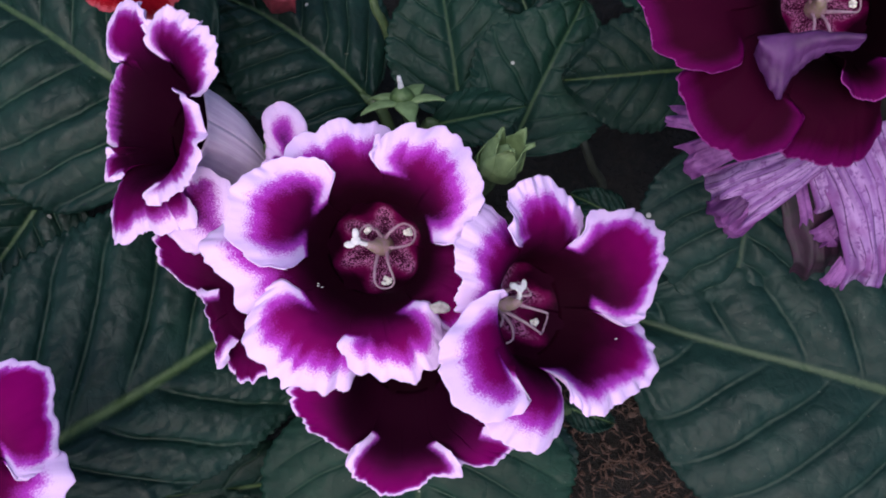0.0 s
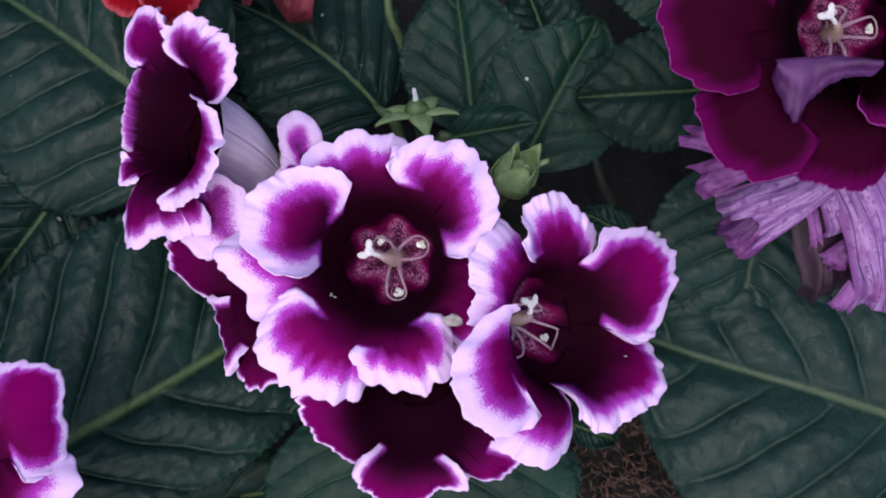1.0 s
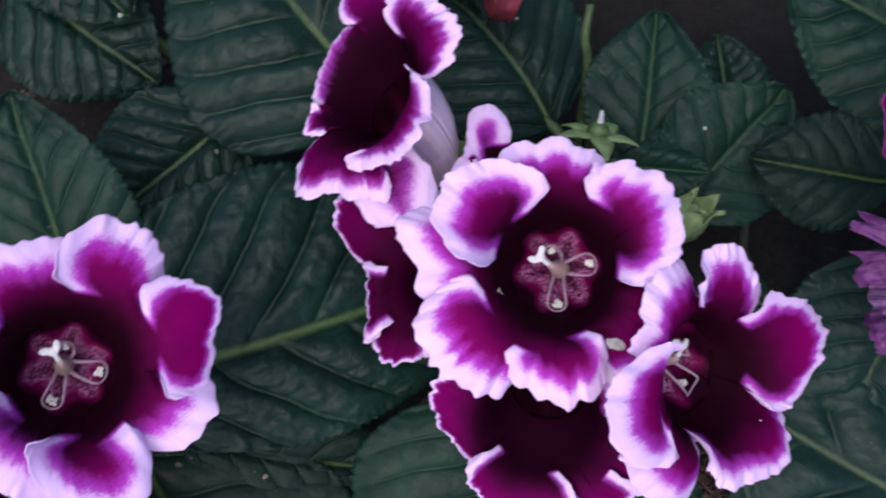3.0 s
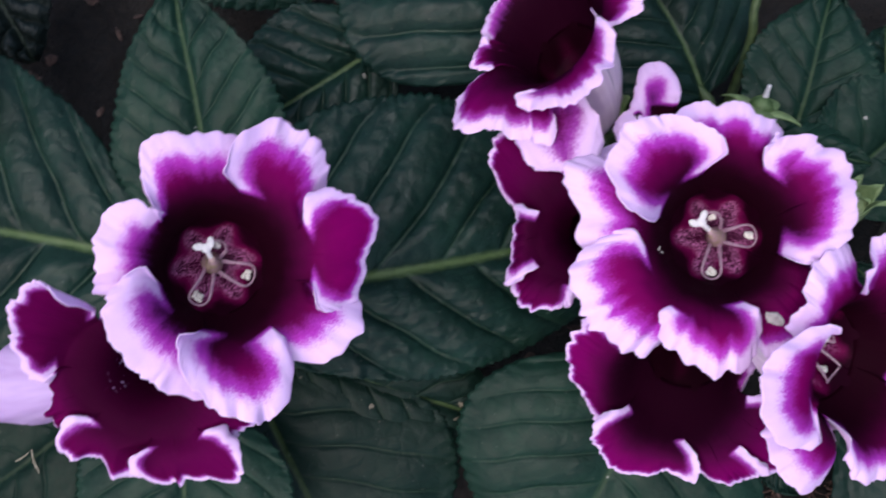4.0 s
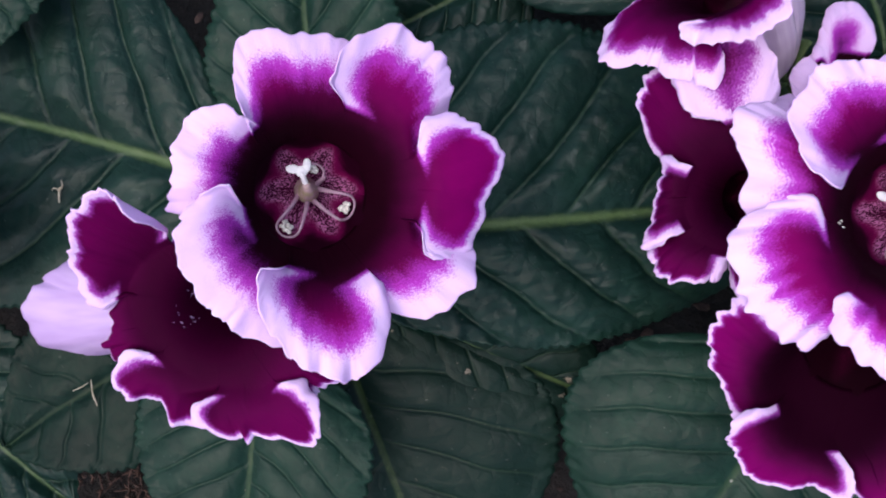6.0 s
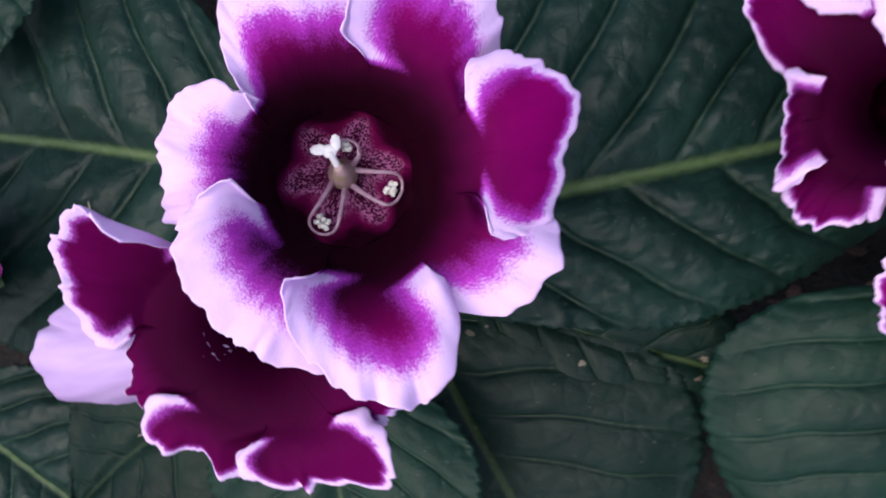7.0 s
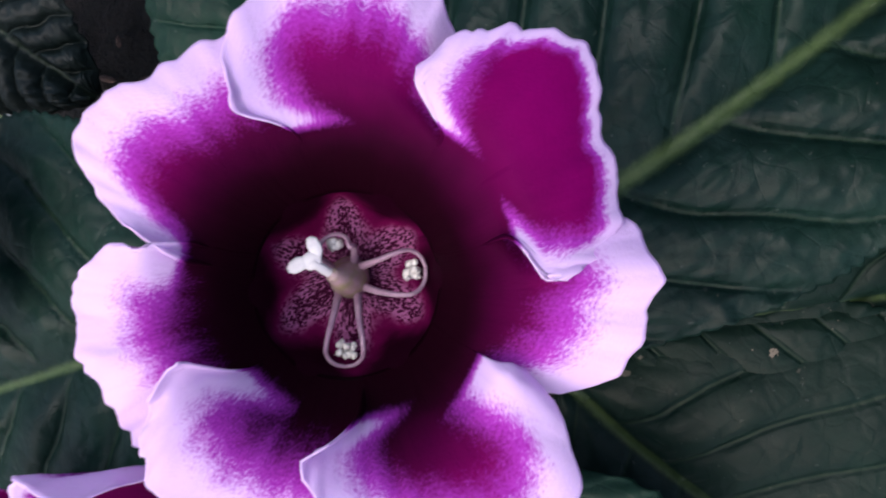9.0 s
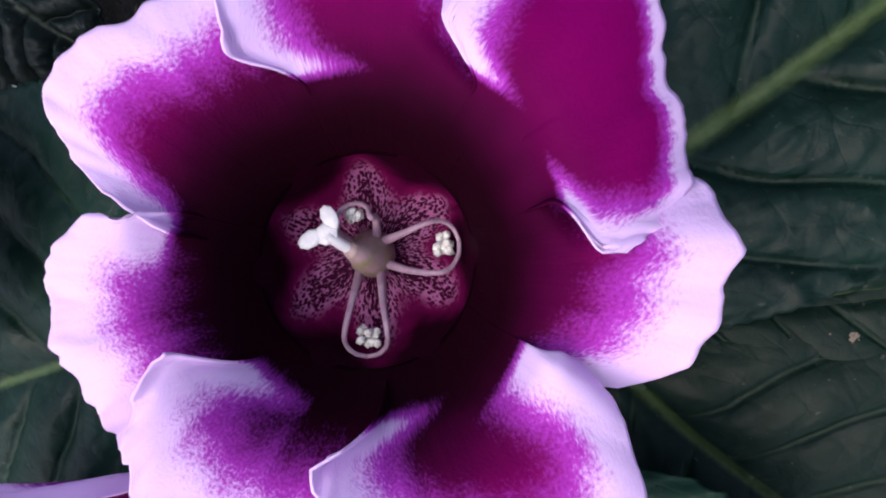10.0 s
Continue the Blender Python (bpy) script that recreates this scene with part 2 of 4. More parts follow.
chip_brown = plain("chip_brown", (0.020, 0.011, 0.009), (0.11, 0.065, 0.052), 260.0, 0.9, 0.0015)
moss_brown = plain("moss_brown", (0.022, 0.011, 0.008), (0.090, 0.048, 0.034), 300.0, 0.9, 0.001)
husk_tan = plain("husk_tan", (0.25, 0.21, 0.15), (0.42, 0.37, 0.29), 400.0, 0.8, 0.0005)

# brown soil taken near to black: deep shade between leaves is in this colour
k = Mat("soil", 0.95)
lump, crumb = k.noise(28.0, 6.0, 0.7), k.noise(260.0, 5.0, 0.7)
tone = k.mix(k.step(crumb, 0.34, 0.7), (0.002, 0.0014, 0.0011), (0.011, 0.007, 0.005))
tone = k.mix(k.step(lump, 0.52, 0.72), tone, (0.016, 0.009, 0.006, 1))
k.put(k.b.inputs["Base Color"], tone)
k.put(k.b.inputs["Normal"], k.bump(k.math("ADD", lump, crumb), 1.0, 0.006))
soil_mat = k.m

# ---- mesh helpers ----


def mesh_from(name, verts, faces, material, attrs=None, uv=None, smooth=True):
    me = bpy.data.meshes.new(name)
    me.from_pydata([tuple(map(float, p)) for p in verts], [], faces)
    me.materials.append(material)
    for key, values in (attrs or {}).items():
        me.attributes.new(key, "FLOAT", "POINT").data.foreach_set("value", np.asarray(values, np.float32))
    if uv is not None:
        layer = me.uv_layers.new(name="UVMap")
        idx = np.empty(len(me.loops), np.int32)
        me.loops.foreach_get("vertex_index", idx)
        layer.data.foreach_set("uv", np.asarray(uv, np.float32)[idx].ravel())
    if smooth:
        me.polygons.foreach_set("use_smooth", [True] * len(me.polygons))
    me.update()
    return me


def part(name, me, parent, label=""):
    ob = new(name, me)
    ob.parent = parent
    if parent.type == "EMPTY":
        ob.matrix_parent_inverse = Matrix.Translation(-parent.location)
    if label:
        ob["label"] = label
    return ob


def sheet(name, grid, thick, material, attrs, uv):
    """A bent sheet from a grid of points, with an underside a little below it and closed edges."""
    na, nb, _ = grid.shape
    da, db = np.gradient(grid, axis=0), np.gradient(grid, axis=1)
    nor = np.cross(da, db)
    nor /= np.linalg.norm(nor, axis=-1, keepdims=True) + 1e-12
    top, low = grid.reshape(-1, 3), (grid - nor * thick).reshape(-1, 3)
    i = np.arange(na * nb).reshape(na, nb)
    quad = np.stack([i[:-1, :-1], i[1:, :-1], i[1:, 1:], i[:-1, 1:]], -1).reshape(-1, 4)
    loop = np.concatenate([i[:-1, 0], i[-1, :-1], i[1:, -1][::-1], i[0, 1:][::-1]])
    n = na * nb
    rim = [(int(a), int(b), int(b + n), int(a + n))[::-1] for a, b in zip(loop, np.roll(loop, -1))]
    faces = quad.tolist() + (quad[:, ::-1] + n).tolist() + rim
    return mesh_from(name, np.concatenate([top, low]), faces, material, {key: np.tile(v.ravel(), 2) for key, v in attrs.items()}, np.tile(uv.reshape(-1, 2), (2, 1)))


def wave(x, y, z, octaves=2):
    """Smooth noise from -1 to 1 on arrays."""
    x, y = np.broadcast_arrays(np.asarray(x, float), np.asarray(y, float))
    return np.array([noise.fractal((a, b, z), 1.0, 2.0, octaves) for a, b in zip(x.ravel(), y.ravel())]).reshape(x.shape)


def smooth01(x, lo, hi):
    x = np.clip((x - lo) / (hi - lo), 0, 1)
    return x * x * (3 - 2 * x)


def rod(points, radii, sides=8, steps=5):
    """Verts and faces of a round rod along a smooth line through the points."""
    p, r = np.array(points, float), np.interp(np.linspace(0, 1, (len(points) - 1) * steps + 1), np.linspace(0, 1, len(radii)), radii)
    ext = np.vstack([2 * p[0] - p[1], p, 2 * p[-1] - p[-2]])
    line = []
    for i in range(len(p) - 1):
        a, b, c, d = ext[i:i + 4]
        for t in np.linspace(0, 1, steps, endpoint=False):
            line.append(0.5 * (2 * b + (c - a) * t + (2 * a - 5 * b + 4 * c - d) * t**2 + (3 * b - a - 3 * c + d) * t**3))
    line = np.array(line + [p[-1]])
    tan = np.gradient(line, axis=0)
    tan /= np.linalg.norm(tan, axis=1, keepdims=True) + 1e-12
    side = np.cross(tan, (0.31, 0.17, 0.93))
    side /= np.linalg.norm(side, axis=1, keepdims=True) + 1e-12
    other = np.cross(tan, side)
    ang = np.linspace(0, 2 * np.pi, sides, endpoint=False)
    rings = line[:, None] + r[:, None, None] * (np.cos(ang)[None, :, None] * side[:, None] + np.sin(ang)[None, :, None] * other[:, None])
    n = len(line)
    faces = [(a * sides + b, a * sides + (b + 1) % sides, (a + 1) * sides + (b + 1) % sides, (a + 1) * sides + b) for a in range(n - 1) for b in range(sides)]
    faces += [tuple(range(sides))[::-1], tuple(range((n - 1) * sides, n * sides))]
    return rings.reshape(-1, 3), faces


def joined(pieces):
    verts, faces, base = [], [], 0
    for v, fs in pieces:
        verts.append(np.asarray(v, float))
        faces += [tuple(i + base for i in q) for q in fs]
        base += len(v)
    return np.concatenate(verts), faces


def lump(centre, size, seed, rough=0.35, rings=6, sides=9):
    """A small uneven grain."""
    verts, faces = [], []
    for a in range(rings + 1):
        for b in range(sides):
            th, ph = math.pi * a / rings, 2 * math.pi * b / sides
            d = Vector((math.sin(th) * math.cos(ph), math.sin(th) * math.sin(ph), math.cos(th)))
            k = 1 + rough * noise.noise(d * 2.2 + Vector((seed, 0, 0)))
            verts.append([centre[i] + d[i] * size[i] * k for i in range(3)])
    for a in range(rings):
        for b in range(sides):
            c = (b + 1) % sides
            faces.append((a * sides + b, a * sides + c, (a + 1) * sides + c, (a + 1) * sides + b)[::-1])
    return verts, faces


# ---- flowers ----


def lobe(root, side, reach, lift=(4, 4, 4), order=0, band=1.0, cleft=(23, 23), tip=None):
    """One lobe of a corolla. root: the angles of the clefts on its two sides; side: the angles to which it swells beyond them; reach: how far its
    edge lies from the middle, from one side to the other, and lift: how high, in mm; cleft: how far out the clefts begin, in mm; tip: above 1 for a narrower pale margin at its end."""
    return root, side, reach, lift, order, band, cleft, tip


def even_lobe(angle, half, length, lift=0.0, order=0, band=1.0):
    """A lobe that is the same on both sides."""
    r, h = 1000 * length, 1000 * length * lift * 0.5 + 4
    return lobe((angle - half * 0.82, angle + half * 0.82), (angle - half, angle + half), (0.70 * r, 0.96 * r, r, 0.96 * r, 0.70 * r), (h - 1, h, h - 1), order, band, (0.46 * r, 0.46 * r))


def through_knots(u, knots):
    """A smooth line through evenly spaced knots, on u from -1 to 1."""
    k = np.asarray(knots, float)
    slope = np.gradient(k)
    x = (np.asarray(u, float) + 1) / 2 * (len(k) - 1)
    i = np.clip(x.astype(int), 0, len(k) - 2)
    t = x - i
    return (2 * t**3 - 3 * t**2 + 1) * k[i] + (t**3 - 2 * t**2 + t) * slope[i] + (3 * t**2 - 2 * t**3) * k[i + 1] + (t**3 - t**2) * slope[i + 1]


def petal_mesh(spec, over, mouth, seed, material, ruffle=1.0, band=1.0, depth=0.026, bend=(0, 0), tip=1.0, nu=96, nv=52):
    """One lobe of the corolla, in the flower's frame: z out of the throat. It begins inside the bell and turns out over its lip.
    over: whether each side lies over its neighbour."""
    root, side, reach, lift, order, wide, cleft, own_tip = spec
    tip = own_tip or tip
    u, v = np.meshgrid(np.linspace(-1, 1, nu), np.linspace(0, 1, nv), indexing="ij")
    au = np.abs(u)
    w = u[:, :1] * (side[1] - side[0]) / 80
    lively = 0.15 + 0.85 * smooth01(wave(w * 2.6, 3, seed + 1), -0.05, 0.30)
    cusp = 0.22 - np.abs(wave(w * 3.6, 1, seed)) * 1.2
    ripple = ruffle * (wave(w * 4.5, 4, seed) * 0.035 + cusp * 0.045 + (0.16 - np.abs(wave(w * 6.0, 8, seed))) * (0.02 + 0.05 * lively) + wave(w * 9, 2, seed) * 0.020 * lively + wave(w * 24, 6, seed) * 0.014 * lively)
    r0 = mouth * 0.84
    edge = through_knots(u[:, :1], reach) * 0.001
    edge = edge * (1 - 0.12 * smooth01(np.abs(u[:, :1]), 0.90, 1.0)) * (1 + ripple)
    r = r0 + v * (edge - r0)
    start = np.where(u > 0, cleft[1], cleft[0]) * 0.001
    shore = (cleft[0] + (cleft[1] - cleft[0]) * smooth01(u, -1, 1)) * 0.001
    free = smooth01(r, start - 0.0005, start + 0.0055)
    up_side = np.where(u > 0, 1.0 if over[1] else 0.0, 1.0 if over[0] else 0.0)
    tuck = radians(9) * (1 - free) * (1 - up_side)
    sway = radians(2.2) * ruffle * wave(r * 260, 5 + np.sign(u), seed) * free * au**4
    lo = radians(root[0]) * (1 - free) + radians(side[0]) * free - tuck
    hi = radians(root[1]) * (1 - free) + radians(side[1]) * free + tuck
    ang = lo + (hi - lo) * (u + 1) / 2 + sway
    q = r / mouth

    def bell(q):
        sunk = np.interp(q, [0.80, 0.84, 0.93, 1.0, 1.06, 1.13, 1.22, 1.34, 1.48, 1.65], [0.64, 0.575, 0.405, 0.275, 0.20, 0.14, 0.085, 0.04, 0.012, 0.0])
        return sunk, -depth * sunk + 0.008 * (1 - np.exp(-np.maximum(q - 1, 0) * mouth / 0.014))

    sunk, funnel = bell(q)
    shore = np.minimum(shore, edge * 0.75)
    out = np.clip((r - shore) / (edge - shore), 0, 1)
    rise = through_knots(u, lift) * 0.001 - bell(edge / mouth)[1]
    z = funnel + rise * out**1.35 + 0.0016 * np.sin(np.pi * out)
    flank = smooth01(au, 0.40, 1.0) * free
    z += flank * np.where(up_side > 0, 0.0014, -0.0042)
    span = 0.030
    ruff = ruffle * (wave(ang * 4.6, v * 1.2, seed + 7.3) * 0.055 + (wave(ang * 8.5, v * 1.5, seed + 3.1) * 0.10 + wave(ang * 21.0, v * 2.0, seed + 5.7) * 0.030) * smooth01(v, 0.62, 1.0) * lively)
    loose = np.maximum(smooth01(v, 0.55, 1.0) * (1 - 0.8 * smooth01(au, 0.5, 0.9) * (1 - up_side)), up_side * smooth01(au, 0.6, 1.0) * free)
    z += span * ruff * loose + span * wave(u * 1.6, v * 2.2, seed + 11) * 0.03 * out
    z += (order + 0.1 * math.sin(seed)) * (0.00002 + 0.0006 * free)
    grid = np.stack([r * np.cos(ang) + bend[0] * sunk**1.5, r * np.sin(ang) + bend[1] * sunk**1.5, z], -1)
    within = np.maximum(start + 0.0024 - r, 0) * 8.0
    tip_gap = np.hypot((edge - r) * (1 + (tip - 1) * (1 - smooth01(au, 0.35, 0.95))), within * smooth01(au, 0.45, 0.85))
    side_gap = np.hypot((1 - au) * (hi - lo) / 2 * r * np.where(up_side > 0, 1.3, 1.7), within)
    side_gap = side_gap + 0.014 * (1 - up_side) * (1 - smooth01(out, 0.45, 0.95))
    soft = 0.0017
    margin = -soft * np.log(np.exp(-tip_gap / soft) + np.exp(-side_gap / soft)) / 0.032
    return sheet("petal", grid, 0.00035, material, {"margin": margin / (band * wide), "radial": r * ((1 - out) / 0.048 + out / (max(reach) * 0.001))}, np.stack([ang * 0.32, v * 0.9], -1))


def throat_mesh(mouth, depth, material, seed, bend=(0, 0), star=6):
    """The inner wall and floor of the bell."""
    na, nr = 112, 40
    a, q = np.meshgrid(np.linspace(0, 2 * np.pi, na), np.linspace(0, 1, nr), indexing="ij")
    rad = np.interp(q, [0, 0.12, 0.3, 0.5, 0.62, 0.74, 0.9, 1], [0.98, 0.96, 0.92, 0.80, 0.70, 0.50, 0.2, 0.0])
    down = np.interp(q, [0, 0.12, 0.3, 0.5, 0.62, 0.74, 0.9, 1], [0.35, 0.40, 0.475, 0.66, 0.86, 0.97, 1.0, 1.0])
    phase = seed + 2.7
    star_wave = np.cos(star * a + phase)
    rr = mouth * rad * (1 + 0.035 * star_wave * smooth01(q, 0.05, 0.4))
    grid = np.stack([rr * np.cos(a) + bend[0] * down**1.5, rr * np.sin(a) + bend[1] * down**1.5, -depth * down], -1)
    point = 2 * (1 - np.abs(np.sin((star * a + phase) / 2))) - 1
    depth_at = q / 0.70 * (1 + 0.15 * (0.6 * point + 0.4 * star_wave) * (1 - smooth01(q, 0.75, 1.0)))
    return sheet("throat", grid[:, ::-1], 0.0003, material, {"depth": np.clip(depth_at, 0, 1.4)[:, ::-1]}, np.stack([a / 6.28, q], -1)[:, ::-1])


def tube_mesh(mouth, depth, material, seed, bend=(0, 0)):
    """The outside of the bell, down to the calyx."""
    na, nr = 72, 22
    a, q = np.meshgrid(np.linspace(0, 2 * np.pi, na), np.linspace(0, 1, nr), indexing="ij")
    rad = np.interp(q, [0, 0.1, 0.35, 0.6, 0.85, 1], [1.10, 1.06, 1.05, 0.98, 0.78, 0.45])
    rr = mouth * rad * (1 + 0.03 * np.cos(6 * a + seed) * (1 - q))
    low = 0.27 + 1.28 * q
    grid = np.stack([rr * np.cos(a) + bend[0] * low**1.5, rr * np.sin(a) + bend[1] * low**1.5, -depth * low], -1)
    return sheet("flower", grid, 0.0004, material, {}, np.stack([a / 6.28 * 3, q], -1))


def sepal_mesh(angle, length, width, flare, start, drop, material, close=0.0):
    nu, nv = 9, 14
    u, v = np.meshgrid(np.linspace(-1, 1, nu), np.linspace(0, 1, nv), indexing="ij")
    w = width * (1 - v) ** 0.75 * (0.55 + 0.9 * np.sin(np.pi * np.clip(v + 0.12, 0, 1) * 0.8)) * 0.62
    r, z = start + length * (v * math.sin(flare) - close * v**2), drop + length * v * math.cos(flare) + 0.12 * length * np.sin(np.pi * v)
    side, h = u * w, z - 0.3 * w * np.abs(u) ** 2 - 0.12 * w * (1 - np.abs(u)) ** 4
    c, s = math.cos(angle), math.sin(angle)
    return sheet("sepal", np.stack([r * c - side * s, r * s + side * c, h], -1), 0.0007, material, {}, np.stack([u * 0.5, v], -1))


def flower(plant, at, turn, mouth, lobes, petal_mat=petal_white, throat_mat=throat_dark, depth=0.026, seed=1.0, spin=0.0, label="", band=1.0, ruffle=1.0, foot=None, heart=True, bend=(0, 0), tube=1.0, tip=1.0):
    head = part("flower", tube_mesh(mouth * tube, depth, tube_lilac, seed, bend), plant, label)
    head.matrix_basis = pose(*at, *turn)
    part("throat", throat_mesh(mouth, depth, throat_mat, seed, bend), head)
    ring = sorted(lobes, key=lambda q: sum(q[0]) / 2 % 360)
    for n, spec in enumerate(ring):
        over = [spec[4] > ring[n - 1][4], spec[4] > ring[(n + 1) % len(ring)][4]]
        part("petal", petal_mesh(spec, over, mouth, seed * 13.7 + n * 3.1, petal_mat, ruffle, band, depth, bend, tip), head)
    for n in range(5):
        part("sepal", sepal_mesh(n * 1.257 + seed, 0.017, 0.009, 0.85, mouth * tube * 0.46, -depth * 1.62, sepal_green), head, "pointed green sepal").location = (bend[0] * 1.9, bend[1] * 1.9, 0)
    if heart:
        stamens(head, mouth, depth, spin, bend)
    if foot:
        m = pose(*at, *turn)
        off = Vector((bend[0] * 1.9, bend[1] * 1.9, 0))
        a, b = m @ (off + Vector((0, 0, -depth * 1.5))), m @ (off * 1.3 + Vector((0, 0, -depth * 1.5 - 0.03)))
        line = [a, b, (b + Vector(foot)) / 2 + Vector((0, 0, 0.004)), Vector(foot)]
        v, f = rod(line, [0.0030, 0.0026, 0.0028, 0.0032], 9, 6)
        part("stem", mesh_from("stem", v, f, stem_green), plant, "slender green flower stem")
    return head


def stamens(head, mouth, depth, spin, bend=(0, 0)):
    """The pistil with its pale stigma and the arched filaments that carry the anthers."""
    def at(deg, r, h):
        a = radians(deg + spin)
        low = max(1 - h, 0.0) ** 1.5
        return (mouth * r * math.cos(a) + bend[0] * low, mouth * r * math.sin(a) + bend[1] * low, -depth * (1 - h))
    v, f = rod([at(0, 0, -0.02), at(0, 0, 0.14), at(140, 0.06, 0.34), at(140, 0.16, 0.46)], [0.0037, 0.0035, 0.0021, 0.0011], 12, 6)
    part("pistil", mesh_from("pistil", v, f, pistil_green), head, "greenish pink pistil")
    stig = joined([lump(at(152, 0.46, 0.50), (0.0021, 0.0013, 0.0003), 1.0, 0.15), lump(at(124, 0.44, 0.50), (0.0013, 0.0021, 0.0003), 2.0, 0.15), lump(at(139, 0.37, 0.50), (0.0019, 0.0017, 0.0003), 3.0, 0.15), rod([at(140, 0.16, 0.42), at(140, 0.24, 0.47), at(140, 0.36, 0.495)], [0.0009, 0.0009, 0.0008], 8, 4)])
    part("stigma", mesh_from("stigma", *stig, stigma_white), head, "white three-lobed stigma")
    for meet, r, bow in ((6, 0.67, 21), (-96, 0.70, 17), (104, 0.42, 24)):
        for turned in (1, -1):
            pts = [at(meet + turned * 48, 0.10, 0.08), at(meet + turned * bow * 1.25, 0.32, 0.34), at(meet + turned * bow, r * 0.80, 0.43), at(meet + turned * bow * 0.80, r * 0.96, 0.39), at(meet + turned * bow * 0.42, r * 1.05, 0.35), at(meet, r * 1.08, 0.33)]
            v, f = rod(pts, [0.00085, 0.00056, 0.00042, 0.00038, 0.00036, 0.00034], 8, 6)
            part("filament", mesh_from("filament", v, f, filament_pink), head)
        grains = [lump(at(meet + random.uniform(-7, 7), r * random.uniform(0.80, 0.96), random.uniform(0.24, 0.32)), (0.00075, 0.00070, 0.0005), n * 1.7 + meet, 0.6, 4, 6) for n in range(16)]
        part("anther", mesh_from("anther", *joined(grains), pollen_white), head, "white pollen-covered anther")


# ---- leaves ----


def leaf(plant, base, tip, width, roll=0.0, arch=0.1, seed=1.0, material=leaf_green, veins=7, fold=0.10, fine=1.0, label="", foot=None, lean=0.0, puff=1.0, uneven=0.0, hollow=0.0, blunt=0.0):
    """An ovate leaf with a scalloped edge, a sunk midrib and quilted blade, from its base to its tip."""
    ns, nv = int(110 * fine), int(64 * fine)
    s, v = np.meshgrid(np.linspace(0, 1, ns), np.linspace(-1, 1, nv), indexing="ij")
    a, b = Vector(base), Vector(tip)
    d = b - a
    size = d.length
    d.normalize()
    side = d.cross(Vector((0, 0, 1))).normalized()
    up = side.cross(d).normalized()
    side, up = side * math.cos(radians(roll)) + up * math.sin(radians(roll)), up * math.cos(radians(roll)) - side * math.sin(radians(roll))
    av = np.abs(v)
    half = width / 2 * (np.sin(np.pi * np.clip(s, 0, 1) ** (0.78 + blunt)) ** 0.62 * (1 - (0.30 - 0.2 * min(blunt, 1)) * s**3) * 1.06 + 0.02)
    half = half * (1 + uneven * np.sign(v) * smooth01(av, 0.0, 0.1))
    half = half * (1 - hollow * (1 - s) ** 1.2 * (v < 0))
    teeth = int(size / 0.0040)
    scallop = np.abs(np.sin(np.pi * (s * teeth + wave(s * 9, np.sign(v) * 3, seed) * 0.5)))
    edge = 1 - min(0.045, 0.0017 / width * 2) * (1 - scallop) * smooth01(av, 0.8, 1) + 0.05 * wave(s * 3.2, np.sign(v) * 2, seed)
    flow = 0.33 * av**1.15 * (half / half.max()) ** 0.75
    phase = (s - flow) * veins + 0.22 * np.sign(v) + 0.26 * wave(s * 2.6, v * 1.5, seed + 2)
    ridge = np.abs((phase % 1.0) - 0.5) * 2
    x = s * size + 0.0006 * scallop * smooth01(av, 0.85, 1)
    mid = 0.020 * size * wave(s[:, :1] * 1.6, 0, seed + 5) + lean * size * (s[:, :1] * (1 - s[:, :1])) * 4
    y = v * half * edge + mid
    lift = arch * size * 4 * s * (1 - s) * 0.5
    puff = puff * min(1.15, size / 0.12)
    dome = puff * 0.0038 * (1 - ridge**3) * smooth01(av, 0.02, 0.2) * (1 - 0.5 * av)
    dome += puff * (0.0006 * wave(s * 15, v * 9, seed + 9) + 0.0004 * wave(s * 45, v * 24, seed + 3))
    h = lift + fold * half * av - 0.16 * half * av**2.4 + dome + 0.005 * wave(s * 2.3, v * 1.3, seed + 4) * av
    h += 0.0013 * wave(s * 30, np.sign(v) * 2, seed) * smooth01(av, 0.8, 1)
    h -= 0.0016 * np.exp(-(av * half / 0.0022) ** 2)
    A, D, S, U = (np.array(q) for q in (a, d, side, up))
    grid = A + x[..., None] * D - y[..., None] * S + h[..., None] * U
    rid = np.abs(v) * half * min(2.0, 0.11 / size)
    me = sheet("leaf", grid, 0.0007, material, {"along": s, "across": v, "ribdist": rid, "phase": phase, "veinscale": np.full_like(s, size / veins / 2), "veinmask": smooth01(av, 0.01, 0.06) * (1 - smooth01(av, 0.70, 1.0))}, np.stack([s, v * 0.5 + 0.5], -1))
    ob = part("leaf", me, plant, label)
    if foot:
        pts = [A + 0.06 * size * D + (lift[2, 0]) * U * 0.5 - 0.001 * U, A - 0.08 * size * D - 0.003 * U, (A + np.array(foot)) / 2 + np.array((0, 0, -0.006)), foot]
        pv, pf = rod(pts, [0.0020, 0.0026, 0.0030, 0.0034], 9, 6)
        part("petiole", mesh_from("petiole", pv, pf, stem_green), ob, "thick green leaf stalk")
    return ob


# ---- ground ----
steps = np.concatenate([-np.geomspace(600, 0.62, 26), np.linspace(-0.6, 0.6, 190), np.geomspace(0.62, 600, 26)])
gx, gy = np.meshgrid(steps - 0.03, steps, indexing="ij")
inside = (np.abs(gx) < 1) & (np.abs(gy) < 1)
gz = np.zeros_like(gx) + 0.02
gz[inside] += wave(gx[inside] * 12, gy[inside] * 12, 1.0, 3) * 0.008 + wave(gx[inside] * 70, gy[inside] * 70, 2.0, 2) * 0.004
i = np.arange(gx.size).reshape(gx.shape)
gf = np.stack([i[:-1, :-1], i[1:, :-1], i[1:, 1:], i[:-1, 1:]], -1).reshape(-1, 4).tolist()
